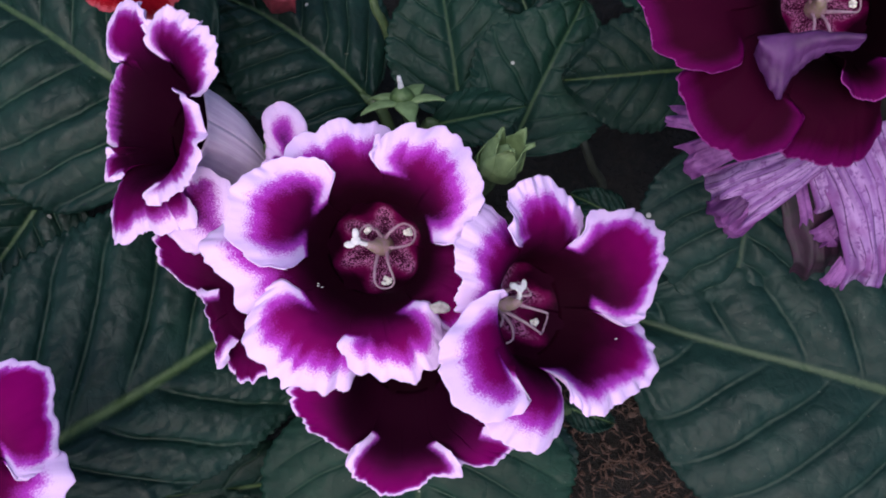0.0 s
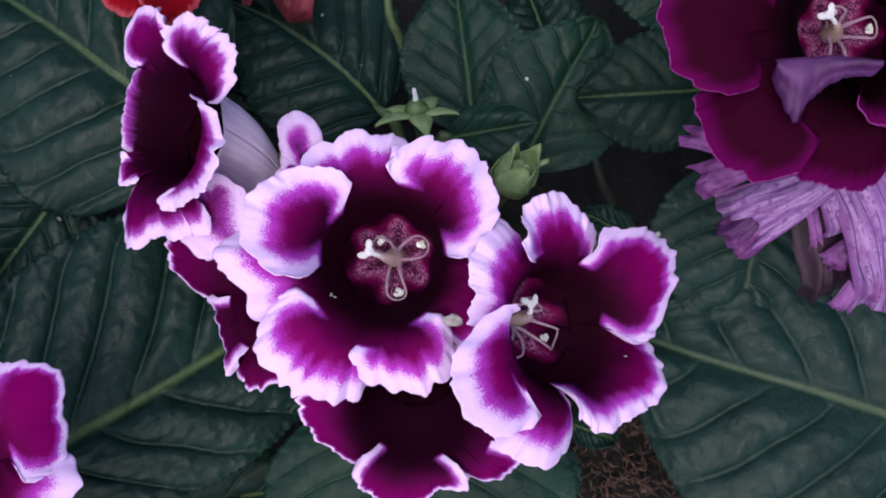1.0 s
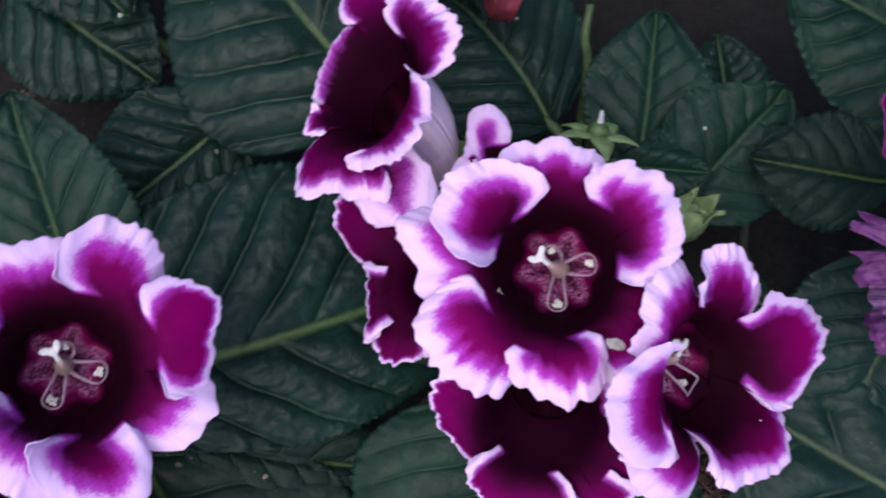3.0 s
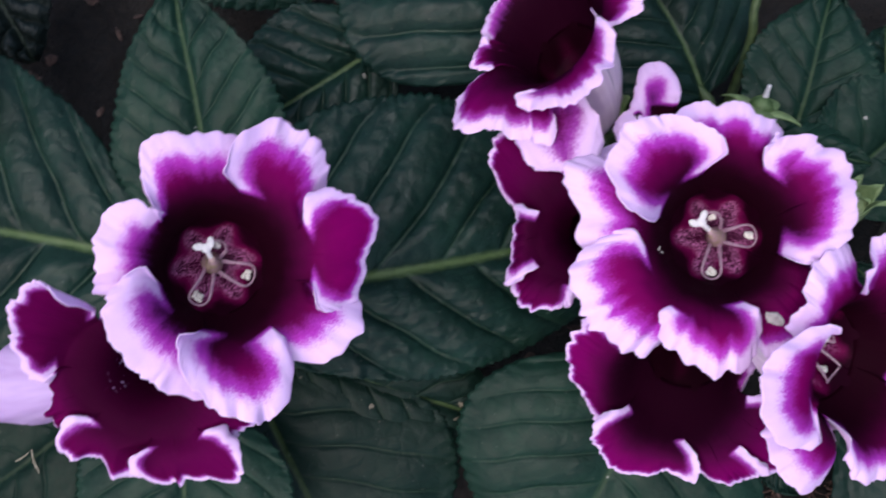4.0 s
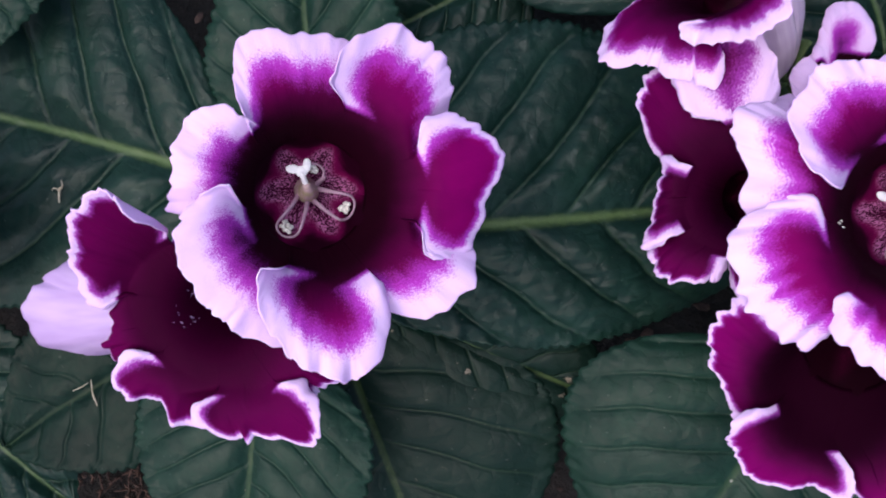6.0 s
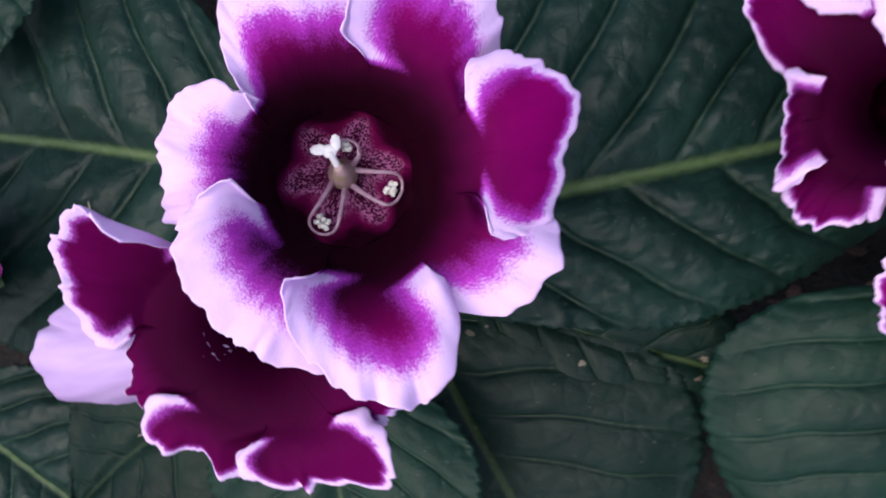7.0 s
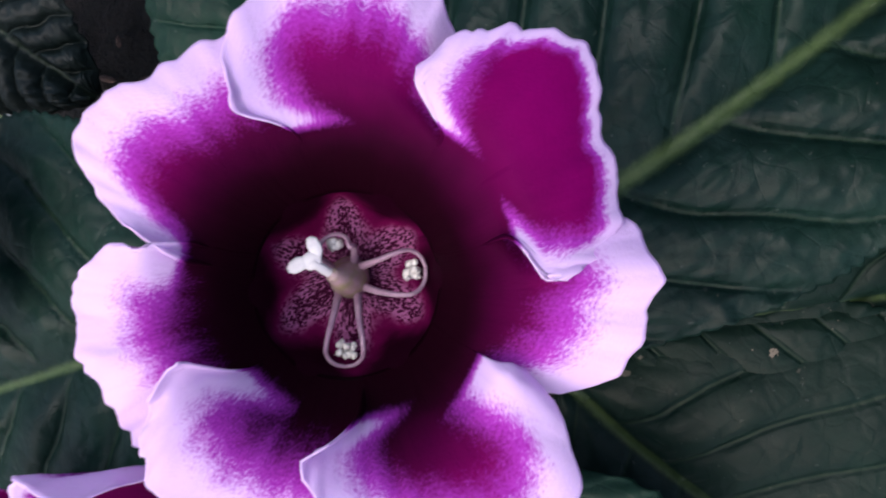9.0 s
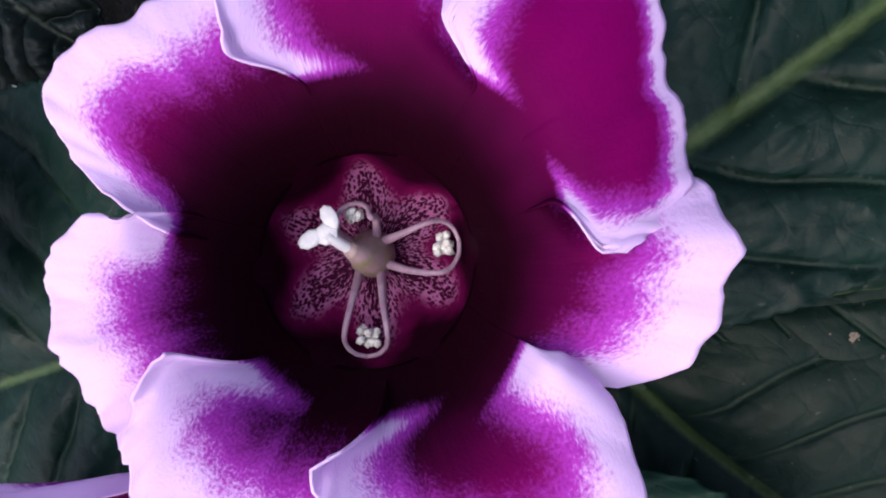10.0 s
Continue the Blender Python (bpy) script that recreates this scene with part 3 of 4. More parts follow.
ground = tagged(new("ground", mesh_from("ground", np.stack([gx, gy, gz], -1).reshape(-1, 3), gf, soil_mat)), "dark brown crumbly garden soil, toned darker for shade under the plants", "soil", kind="structure")

# ---- plants ----


def make_plant(x, y, label):
    ob = new("gloxinia_plant")
    ob.location = (x, y, 0.02)
    return tagged(ob, label, "plant", "gloxinias in the bed")

purple_plant = make_plant(0.03, 0.005, "gloxinia with clustered white-edged purple flowers, growing in soil")
foot_purple_plant = (0.03, 0.005, 0.02)
side_plant = make_plant(-0.16, -0.1, "gloxinia with two white-edged purple flowers and broad leaves")
foot_side_plant = (-0.16, -0.1, 0.02)
plum_plant = make_plant(0.19, 0.07, "gloxinia with deep plum flower above a wilted one")
foot_plum_plant = (0.19, 0.07, 0.02)
red_plant = make_plant(-0.05, 0.15, "gloxinia with red flowers behind the purple ones")
foot_red_plant = (-0.05, 0.15, 0.02)
corner_plant = make_plant(0.36, -0.11, "broad-leaved gloxinia with dusty dark green leaves")
foot_corner_plant = (0.36, -0.11, 0.02)
leafy_plant = make_plant(-0.28, 0.1, "leafy gloxinia without open flowers")
foot_leafy_plant = (-0.28, 0.1, 0.02)
edge_plant = make_plant(-0.32, -0.15, "dark plum gloxinia at the edge of the bed")
foot_edge_plant = (-0.32, -0.15, 0.02)

leaf(side_plant, (-0.1636, -0.0998, 0.1280), (0.0118, 0.0044, 0.0700), 0.1260, 0, 0.1, seed=4.0, foot=foot_side_plant, fine=1.6, veins=8, hollow=0.38, uneven=0.13, puff=1.15)
leaf(corner_plant, (0.2994, -0.0880, 0.0950), (0.1130, -0.0300, 0.0820), 0.1620, 0, 0.1, blunt=0.25, seed=6.7, foot=foot_corner_plant, fine=1.3, material=leaf_dusty)
leaf(plum_plant, (0.1696, 0.0535, 0.1050), (0.1606, -0.0340, 0.0840), 0.0897, 0, 0.15, blunt=0.25, seed=9.4, foot=foot_plum_plant, material=leaf_dusty)
leaf(plum_plant, (0.1460, 0.0750, 0.1200), (0.0838, 0.0690, 0.1180), 0.0490, 8, 0.1, seed=12.1, foot=foot_plum_plant, material=leaf_scarred_shaded, puff=0.6, veins=6, blunt=0.25)
leaf(purple_plant, (0.0620, 0.0412, 0.1000), (0.0933, 0.1057, 0.1050), 0.0620, -10, 0.1, seed=14.8, foot=foot_purple_plant, material=leaf_fresh, puff=0.45, veins=6, blunt=0.15)
leaf(purple_plant, (0.0430, 0.0554, 0.1000), (0.0315, 0.1240, 0.1000), 0.0560, 10, 0.1, seed=17.5, foot=foot_purple_plant, material=leaf_fresh, puff=0.45, veins=6, blunt=0.1)
leaf(purple_plant, (0.0292, 0.0500, 0.1220), (0.0673, 0.0565, 0.1300), 0.0250, 10, 0.1, seed=20.2, foot=foot_purple_plant, material=leaf_fresh, puff=0.45, veins=5, blunt=0.1)
leaf(plum_plant, (0.1744, 0.1230, 0.1200), (0.0793, 0.1540, 0.1100), 0.0853, 0, 0.1, seed=22.9, foot=foot_plum_plant, material=leaf_fresh)
leaf(purple_plant, (0.0011, 0.0648, 0.0850), (-0.0718, 0.1152, 0.0800), 0.0779, -12, 0.1, seed=25.6, foot=foot_purple_plant, lean=-0.06)
leaf(purple_plant, (-0.0717, 0.0507, 0.1100), (-0.1801, 0.1192, 0.0950), 0.1245, 0, 0.15, seed=28.3, foot=foot_purple_plant)
leaf(leafy_plant, (-0.1387, 0.0317, 0.0850), (-0.1868, -0.0386, 0.0800), 0.0721, 0, 0.1, seed=31.0, foot=foot_leafy_plant)
leaf(side_plant, (-0.1227, -0.0516, 0.0800), (-0.1533, 0.0056, 0.0800), 0.0563, 0, 0.1, seed=87.7, foot=foot_side_plant, material=leaf_scarred_shaded)
leaf(side_plant, (-0.1675, -0.0740, 0.1150), (-0.2210, 0.0116, 0.1300), 0.0705, 0, 0.1, seed=33.7, foot=foot_side_plant, material=leaf_fresh, puff=0.6)
leaf(side_plant, (-0.1824, -0.0960, 0.1200), (-0.3493, -0.1361, 0.1000), 0.1400, 0, 0.1, blunt=0.40, seed=36.4, foot=foot_side_plant, fine=1.3)
leaf(edge_plant, (-0.3177, -0.0468, 0.1400), (-0.2914, -0.1054, 0.1400), 0.0637, 0, 0.1, seed=39.1, foot=foot_edge_plant, material=leaf_fresh)
leaf(side_plant, (-0.1860, -0.1640, 0.1000), (-0.2290, -0.2380, 0.0950), 0.0680, 0, 0.15, seed=41.8, foot=foot_side_plant, puff=0.3, veins=5, material=leaf_glossy)
leaf(edge_plant, (-0.2947, -0.2290, 0.0850), (-0.1942, -0.2514, 0.0800), 0.0743, 0, 0.1, seed=44.5, foot=foot_edge_plant)
leaf(side_plant, (-0.1468, -0.1447, 0.1250), (-0.1163, -0.2294, 0.1150), 0.0886, 0, 0.1, seed=47.2, foot=foot_side_plant, material=leaf_fresh, puff=0.6)
# low leaves: the shade of the flower above is in their darker green
leaf(side_plant, (-0.1330, -0.1250, 0.1000), (-0.0420, -0.2100, 0.0750), 0.1330, 0, 0.1, seed=49.9, foot=foot_side_plant, puff=0.5, blunt=0.2, material=leaf_scarred_shaded)
leaf(side_plant, (-0.1168, -0.1121, 0.1000), (-0.0192, -0.1018, 0.0800), 0.0614, -5, 0.1, seed=52.6, foot=foot_side_plant, material=leaf_scarred_shaded, puff=0.32)
leaf(purple_plant, (0.0213, -0.0538, 0.1150), (0.0235, -0.1638, 0.0950), 0.1268, 0, 0.15, seed=55.3, foot=foot_purple_plant, material=leaf_fresh, puff=0.6)
leaf(purple_plant, (0.0595, -0.0743, 0.1000), (0.0791, -0.1256, 0.0850), 0.0482, 0, 0.1, seed=58.0, foot=foot_purple_plant)
leaf(purple_plant, (0.0880, -0.0714, 0.0850), (0.1101, -0.0797, 0.0800), 0.0155, 0, 0.1, seed=60.7, foot=foot_purple_plant)
leaf(leafy_plant, (-0.2501, 0.0972, 0.0900), (-0.1966, 0.0608, 0.0850), 0.0585, 0, 0.1, seed=66.1, foot=foot_leafy_plant)
leaf(leafy_plant, (-0.2548, 0.0634, 0.0750), (-0.1796, 0.0377, 0.0700), 0.0705, 0, 0.1, seed=68.8, foot=foot_leafy_plant)
leaf(purple_plant, (0.1158, 0.0117, 0.0850), (0.0912, 0.0233, 0.0800), 0.0179, 0, 0.1, seed=74.2, foot=foot_purple_plant)
leaf(edge_plant, (-0.3418, 0.0082, 0.0800), (-0.2848, -0.0385, 0.0750), 0.0592, 0, 0.15, seed=76.9, foot=foot_edge_plant, material=leaf_dark, puff=2.2)
leaf(purple_plant, (0.0785, 0.0883, 0.0800), (0.0632, 0.1266, 0.0800), 0.0417, 0, 0.1, seed=82.3, foot=foot_purple_plant)
leaf(purple_plant, (-0.0445, 0.0635, 0.0750), (-0.0686, 0.1213, 0.0700), 0.0532, 0, 0.1, seed=85.0, foot=foot_purple_plant)

flower(purple_plant, at=(0.0090, -0.0014, 0.2100), turn=(-5.7, 1.7, -0.2), mouth=0.0197, lobes=[
    lobe((5, 81), (0, 90), (28, 41, 46.5, 45, 36), (4, 5, 6), 2, 1.0, (20, 25)),
    lobe((81, 128), (78, 140), (43, 43, 44.5, 46, 43), (1, 3, 0), 0, 0.85, (25, 22)),
    lobe((133, 187), (114, 197), (29, 41, 48.5, 46, 32), (7, 10, 13), 3, 1.0, (21, 21)),
    lobe((187, 215), (168, 214), (49, 57, 50, 48, 45), (-2, -2, -2), 1, 1.3, (21, 26)),
    lobe((215, 255), (199, 264), (35, 51.5, 54, 51.5, 48), (-1, -1, -4), 2, 1.0, (26, 29)),
    lobe((255, 308), (249, 319), (37, 42, 46, 44.5, 28), (-3, 1, -2), 3, 0.85, (29, 22)),
    lobe((308, 365), (314, 374), (42, 46, 46, 43, 31), (-6, -5, -4), -1, 0.6, (22, 20))], foot=foot_purple_plant, seed=1.0, spin=20, bend=(0.004, 0.004), label="purple flower with ruffled white margin")
flower(purple_plant, at=(0.0732, -0.0240, 0.1980), turn=(-12.2, 32.5, -6.7), mouth=0.0207, lobes=[
    lobe((79, 131), (70, 143), (37, 41, 48.5, 46, 37), (5, 6, 9), 1, 0.85, (23, 27)),
    lobe((6, 79), (-10, 80), (27, 43, 55, 47, 33), (4, 4, 6), 2, 0.75, (20, 23)),
    lobe((-91, 6), (-92, 2), (28, 38, 40, 47, 38), (4, 4, 2), 1, 0.8, (19, 20)),
    lobe((221, 269), (225, 278), (50, 50.5, 50.5, 45, 33), (2, 2, 2), 0, 1.0, (32, 19)),
    lobe((173, 221), (171, 240), (32, 50, 58, 56, 40), (7, 8, 8), 2, 1.1, (26, 32)),
    lobe((131, 173), (126, 185), (46, 48, 49.5, 44, 46), (2, 4, 3), 0, 1.0, (27, 26))], foot=foot_purple_plant, seed=2.0, spin=-30, bend=(-0.010, 0.007), label="purple flower with ruffled white margin")
flower(side_plant, at=(-0.1380, -0.0771, 0.2270), turn=(-1.3, 18.6, 26.7), mouth=0.0192, lobes=[
    lobe((-13, 25), (-29, 38), (36, 45, 47.5, 50, 54.5, 48, 41), (8, 0, -2, -2, -1, 1, 4), 3, 0.9, (28, 29), 3.0),
    lobe((25, 74), (28, 87), (42, 50, 52.5, 49, 36), (0, 4, 11), 2, 1.05, (27, 25)),
    lobe((74, 131), (66, 136), (40, 44, 45, 46, 32), (3, 5, 12), 0, 1.05, (25, 23)),
    lobe((131, 192), (136, 190), (33, 40.5, 40, 39.5, 40), (7, 5, 4), 1, 1.15, (24, 20)),
    lobe((192, 250), (175, 262), (28, 39, 42, 43, 43), (11, 7, 3), 2, 1.3, (19, 21)),
    lobe((250, 307), (231, 307), (26, 38, 47, 50, 36), (11, 11, 1), 3, 1.1, (20, 24)),
    lobe((307, 347), (304, 346), (36, 45, 49, 50, 46), (1, 5, 3), 0, 1.25, (24, 25))], foot=foot_side_plant, seed=3.0, spin=-25, ruffle=0.8, bend=(0.0, 0.003), label="purple flower with ruffled white margin")
plum_head = flower(plum_plant, at=(0.1679, 0.0831, 0.2120), turn=(2.9, 2.9, 0.1), mouth=0.0191, lobes=[
    lobe((170, 204), (164, 213), (60, 70, 68, 64, 48), (3, 3, 4), 2, 1.0, (30, 38)),
    lobe((204, 239), (204, 250), (60, 65, 66.5, 64, 52), (-1, 0, 1), 1, 1.0, (38, 39)),
    lobe((239, 285), (242, 293), (56, 57, 56.5, 54, 46), (-4, -3, -3), 0, 1.0, (39, 30)),
    lobe((262, 300), (254, 302), (26, 33, 36, 36, 33), (11, 10, 9), 3, 1.0, (24, 22)),
    even_lobe(330, 32, 0.053, 0.05, 1), even_lobe(20, 34, 0.0529, 0.0, 0), even_lobe(76, 37, 0.0532, 0.0, 1), even_lobe(137, 36, 0.058, 0.0, 0)], foot=foot_plum_plant, petal_mat=petal_plum, seed=4.0, label="deep plum flower with thin magenta margin", ruffle=0.7)
low_head = flower(side_plant, at=(-0.1504, -0.1193, 0.2170), turn=(11.5, -6.1, 27.6), mouth=0.0108, lobes=[
    lobe((118, 171), (101, 180), (38, 43, 43, 37, 33), (33, 20, 7), 2, 0.7, (22, 25)),
    lobe((171, 219), (170, 218), (37, 36.5, 36, 37, 33), (0, 1, 2), 0, 0.12, (25, 21)),
    lobe((219, 273), (205, 264), (29, 42, 35, 39.5, 36), (5, 1, 0), 1, 0.75, (21, 22)),
    lobe((273, 314), (258, 325), (33, 38, 40, 48, 38), (6, 3, 3), 2, 0.6, (23, 27)),
    lobe((314, 360), (312, 350), (38, 38, 41, 43, 40), (-2, -2, -4), 0, 0.5, (27, 22)),
    lobe((60, 118), (56, 116), (24, 27, 27, 27, 25), (-3, -3, -3), 0, 1.0, (18, 20)),
    lobe((0, 60), (-8, 62), (26, 25, 23, 23, 22), (-6, -8, -6), -1, 1.0, (18, 18))], ruffle=1.2, tip=2.6, foot=foot_side_plant, petal_mat=petal_even, seed=5.0, throat_mat=throat_plain, band=1.0, label="purple flower with ruffled white margin", heart=False)
part("petal", petal_mesh(lobe((158, 208), (155, 210), (36, 50, 61, 57, 38), (0, 3, -8), -2, 1.0, (20, 20)), (False, False), 0.0108, 71.0, petal_back), low_head, "petal folded back to its pale lilac outer side")
flower(purple_plant, at=(0.0207, -0.0549, 0.1860), turn=(17.5, 0.0, -0.0), mouth=0.0176, lobes=[
    lobe((150, 232), (158, 237), (44, 43, 38, 33, 33), (0, 0, -1), 0, 0.5, (20, 20)),
    lobe((232, 295), (222, 310), (31, 38, 37, 32, 36), (2, 1, 2), 2, 0.5, (18, 19)),
    lobe((295, 341), (303, 344), (33, 37, 41, 43.5, 45), (0, 1, 3), 1, 0.6, (19, 27)),
    lobe((341, 380), (333, 385), (47, 49, 45, 40, 36), (0, -1, -2), 0, 0.6, (27, 22)),
    lobe((380, 450), (380, 450), (26, 27, 27, 27, 26), (-5, -6, -6), -1, 1.0, (20, 20)),
    lobe((90, 150), (88, 160), (26, 26, 26, 28, 30), (-6, -5, -3), -1, 1.0, (20, 20))], ruffle=1.2, tip=2.6, foot=foot_purple_plant, petal_mat=petal_shaded, seed=6.0, spin=100, heart=False, throat_mat=throat_plain, band=0.95, bend=(0.0, 0.024), label="purple flower with ruffled white margin")
flower(purple_plant, at=(-0.0315, -0.0168, 0.1760), turn=(7.6, -17.2, -2.3), mouth=0.0102, lobes=[
    lobe((98, 130), (98, 150), (34, 48, 51, 48, 42), (5, 5, 5), 3, 2.0, (18, 22)),
    lobe((130, 177), (128, 186), (42, 50, 49, 41, 28), (-1, 0, 0), 1, 0.8, (20, 15)),
    lobe((177, 245), (179, 244), (28, 26, 27, 30, 35), (1, 0, 2), 2, 0.5, (15, 18)),
    lobe((245, 290), (238, 290), (34, 36, 34, 29, 26), (1, 1, 0), 1, 0.6, (20, 18)),
    lobe((290, 330), (288, 332), (25, 31, 31, 31, 24), (0, -1, -2), 0, 1.0, (16, 16)),
    lobe((-30, 30), (-32, 32), (24, 31, 32, 31, 24), (-2, -2, -2), -1, 1.0, (16, 16)),
    lobe((30, 98), (28, 100), (24, 31, 32, 31, 26), (-2, -1, 0), 0, 1.0, (16, 16))], ruffle=1.2, tip=2.6, foot=foot_purple_plant, petal_mat=petal_even, seed=7.0, throat_mat=throat_plain, band=0.95, heart=False, label="purple flower with ruffled white margin")
flower(purple_plant, at=(-0.0720, 0.0466, 0.1720), turn=(-5.0, -41.2, 3.3), mouth=0.0171, lobes=[
    lobe((68, 122), (64, 130), (26, 36, 45, 49, 36), (3, 5, 5), 1, 0.7, (22, 26)),
    lobe((20, 68), (11, 84), (33, 46.5, 42, 41, 38), (4, 4, 6), 2, 0.85, (23, 21)),
    lobe((-64, 20), (-77, 12), (34, 39.5, 45, 42, 28), (7, 8, 9), 3, 0.85, (26, 23)),
    lobe((234, 296), (226, 300), (40, 50, 42, 43, 46), (4, 2, 1), 0, 0.8, (24, 24)),
    lobe((203, 234), (196, 238), (25, 28, 31, 30, 24), (4, 4, 4), 2, 0.4, (22, 22)),
    lobe((122, 203), (106, 212), (33, 33, 31.5, 31, 27), (1, 1, 1), 0, 0.75, (26, 22))], ruffle=1.2, foot=foot_purple_plant, petal_mat=petal_shaded, seed=8.0, label="purple flower seen from its lilac side", depth=0.030, bend=(0.0, -0.0085), band=0.85, heart=False, throat_mat=throat_plain)
flower(purple_plant, at=(-0.0137, 0.0221, 0.1680), turn=(-18.2, -11.0, 3.6), mouth=0.0117, lobes=[lobe((98, 150), (96, 153), (23, 35, 35, 25, 21), (4, 5, 3), 1, 1.0, (18, 18)), even_lobe(160, 32, 0.0222, 0.0, 0), even_lobe(54, 44, 0.0217, 0.0, 0), even_lobe(224, 43, 0.0259, 0.0, 0), even_lobe(300, 34, 0.0305, 0.0, 0)], foot=foot_purple_plant, seed=9.0, ruffle=0.5, throat_mat=throat_plain, label="purple flower with ruffled white margin", heart=False)
flower(red_plant, at=(-0.0909, 0.1202, 0.1500), turn=(11.6, -6.0, 0.4), mouth=0.0123, lobes=[even_lobe(250, 33, 0.0292, 0.0, 1), even_lobe(301, 35, 0.0336, 0.0, 2), even_lobe(200, 34, 0.0295, 0.0, 0), even_lobe(149, 39, 0.0278, 0.0, 1), even_lobe(85, 40, 0.0279, 0.0, 0), even_lobe(17, 34, 0.0314, 0.0, 0)], foot=foot_red_plant, petal_mat=petal_red, throat_mat=throat_red, seed=10.0, label="red flower with velvety petals", heart=False)
flower(edge_plant, at=(-0.2824, -0.1666, 0.1600), turn=(-0.0, -0.0, 29.7), mouth=0.0154, lobes=[even_lobe(360, 31, 0.0407, 0.0, 1), even_lobe(49, 33, 0.0385, 0.0, 0), even_lobe(311, 33, 0.0384, 0.0, 2), even_lobe(107, 38, 0.0344, 0.0, 1), even_lobe(180, 40, 0.0347, 0.0, 0), even_lobe(252, 37, 0.0347, 0.0, 1)], foot=foot_edge_plant, petal_mat=petal_plum, seed=11.0, label="dark plum flower", heart=False)

# ---- seed capsule, bud, wilted flower, litter ----


def calyx(plant, at, aim, count, length, width, flare, core, label, start=0.003, close=0.0):
    """A ring of pointed sepals round a small core, turned to aim."""
    turn = Vector(aim).to_track_quat("Z", "Y").to_matrix().to_4x4()
    v, f = lump((0, 0, 0), core, 3.0, 0.12, 8, 12)
    head = part("seed_head", mesh_from("seed_head", v, f, sepal_green), plant, label)
    head.matrix_basis = Matrix.Translation(at) @ turn
    for n in range(count):
        part("sepal", sepal_mesh(n * 2 * math.pi / count + 0.5, length * (1 + 0.12 * math.sin(n * 2.3)), width, flare + 0.12 * math.sin(n * 1.7), start, -0.001, sepal_pale, close), head)
    return head


capsule = calyx(purple_plant, (0.0172, 0.0600, 0.134), (-0.08, 0.90, 0.42), 5, 0.0165, 0.0070, 1.72, (0.0050, 0.0050, 0.0045), "green star of sepals left by a fallen flower", 0.0032)
v, f = rod([(0, 0, 0.002), (0.0002, 0.001, 0.006), (0.0006, 0.002, 0.0095)], [0.0016, 0.0011, 0.0008], 8, 5)
part("style", mesh_from("style", v, f, stigma_white), capsule, "pale dried style stub")
v, f = rod([(0.0160, 0.0610, 0.131), (0.0190, 0.0560, 0.105), (0.028, 0.035, 0.06), (0.03, 0.005, 0.02)], [0.0026, 0.0028, 0.003, 0.0034], 9, 6)
part("stem", mesh_from("stem", v, f, stem_green), purple_plant, "slender green flower stem")


def bud_sepal(angle, length, girth, tilt, seed):
    """One of the broad sepals that wrap a closed bud, pointed and slightly flared at its tip."""
    u, v = np.meshgrid(np.linspace(-1, 1, 13), np.linspace(0, 1, 18), indexing="ij")
    r = girth * np.interp(v, [0, 0.12, 0.35, 0.6, 0.85, 1], [0.35, 0.75, 1.0, 0.92, 0.70, 0.75 + tilt]) + 0.0002 * seed
    a = angle + u * radians(58) * np.clip(1 - v, 0, 1) ** 0.55 * (0.75 + 0.5 * np.sin(np.pi * v))
    r = r + 0.10 * girth * np.abs(u) ** 3 + 0.05 * girth * wave(u * 1.5, v * 2, seed)
    return sheet("sepal", np.stack([r * np.cos(a), r * np.sin(a), length * v * (1 - 0.06 * np.abs(u))], -1), 0.0006, sepal_pale, {}, np.stack([u * 0.5, v], -1))


turn = Vector((0.42, 0.72, 0.62)).to_track_quat("Z", "Y").to_matrix().to_4x4()
v, f = lump((0, 0, 0.0095), (0.0050, 0.0050, 0.0080), 3.0, 0.1, 8, 12)
bud = part("bud", mesh_from("bud", v, f, sepal_pale), purple_plant, "closed flower bud in pale green sepals")
bud.matrix_basis = Matrix.Translation((0.0520, 0.0265, 0.156)) @ turn @ Matrix.Scale(0.9, 4)
for n in range(5):
    part("sepal", bud_sepal(n * 2.51 + 0.6, 0.0235 + 0.002 * math.sin(n * 2.0), 0.0085, 0.0 + 0.22 * (n % 2), n + 1.0), bud)
v, f = rod([(0.0525, 0.0272, 0.1565), (0.050, 0.023, 0.13), (0.04, 0.018, 0.06), (0.03, 0.005, 0.02)], [0.0032, 0.0026, 0.003, 0.0034], 9, 6)
part("stem", mesh_from("stem", v, f, stem_green), purple_plant, "slender green flower stem")

# bare stalks between the leaves
for line in ([(0.0021, 0.1180, 0.104), (0.0040, 0.104, 0.100), (0.0100, 0.0916, 0.088), (0.020, 0.05, 0.04), (0.03, 0.005, 0.02)],
             [(0.0960, 0.0480, 0.085), (0.1020, 0.037, 0.070), (0.1085, 0.026, 0.055), (0.10, 0.0, 0.02)]):
    v, f = rod(line, [0.0018, 0.0020, 0.0024, 0.003], 9, 6)
    part("stem", mesh_from("stem", v, f, stem_green if line[0][0] < 0.05 else stem_shaded), purple_plant, "bare stalk between the leaves")


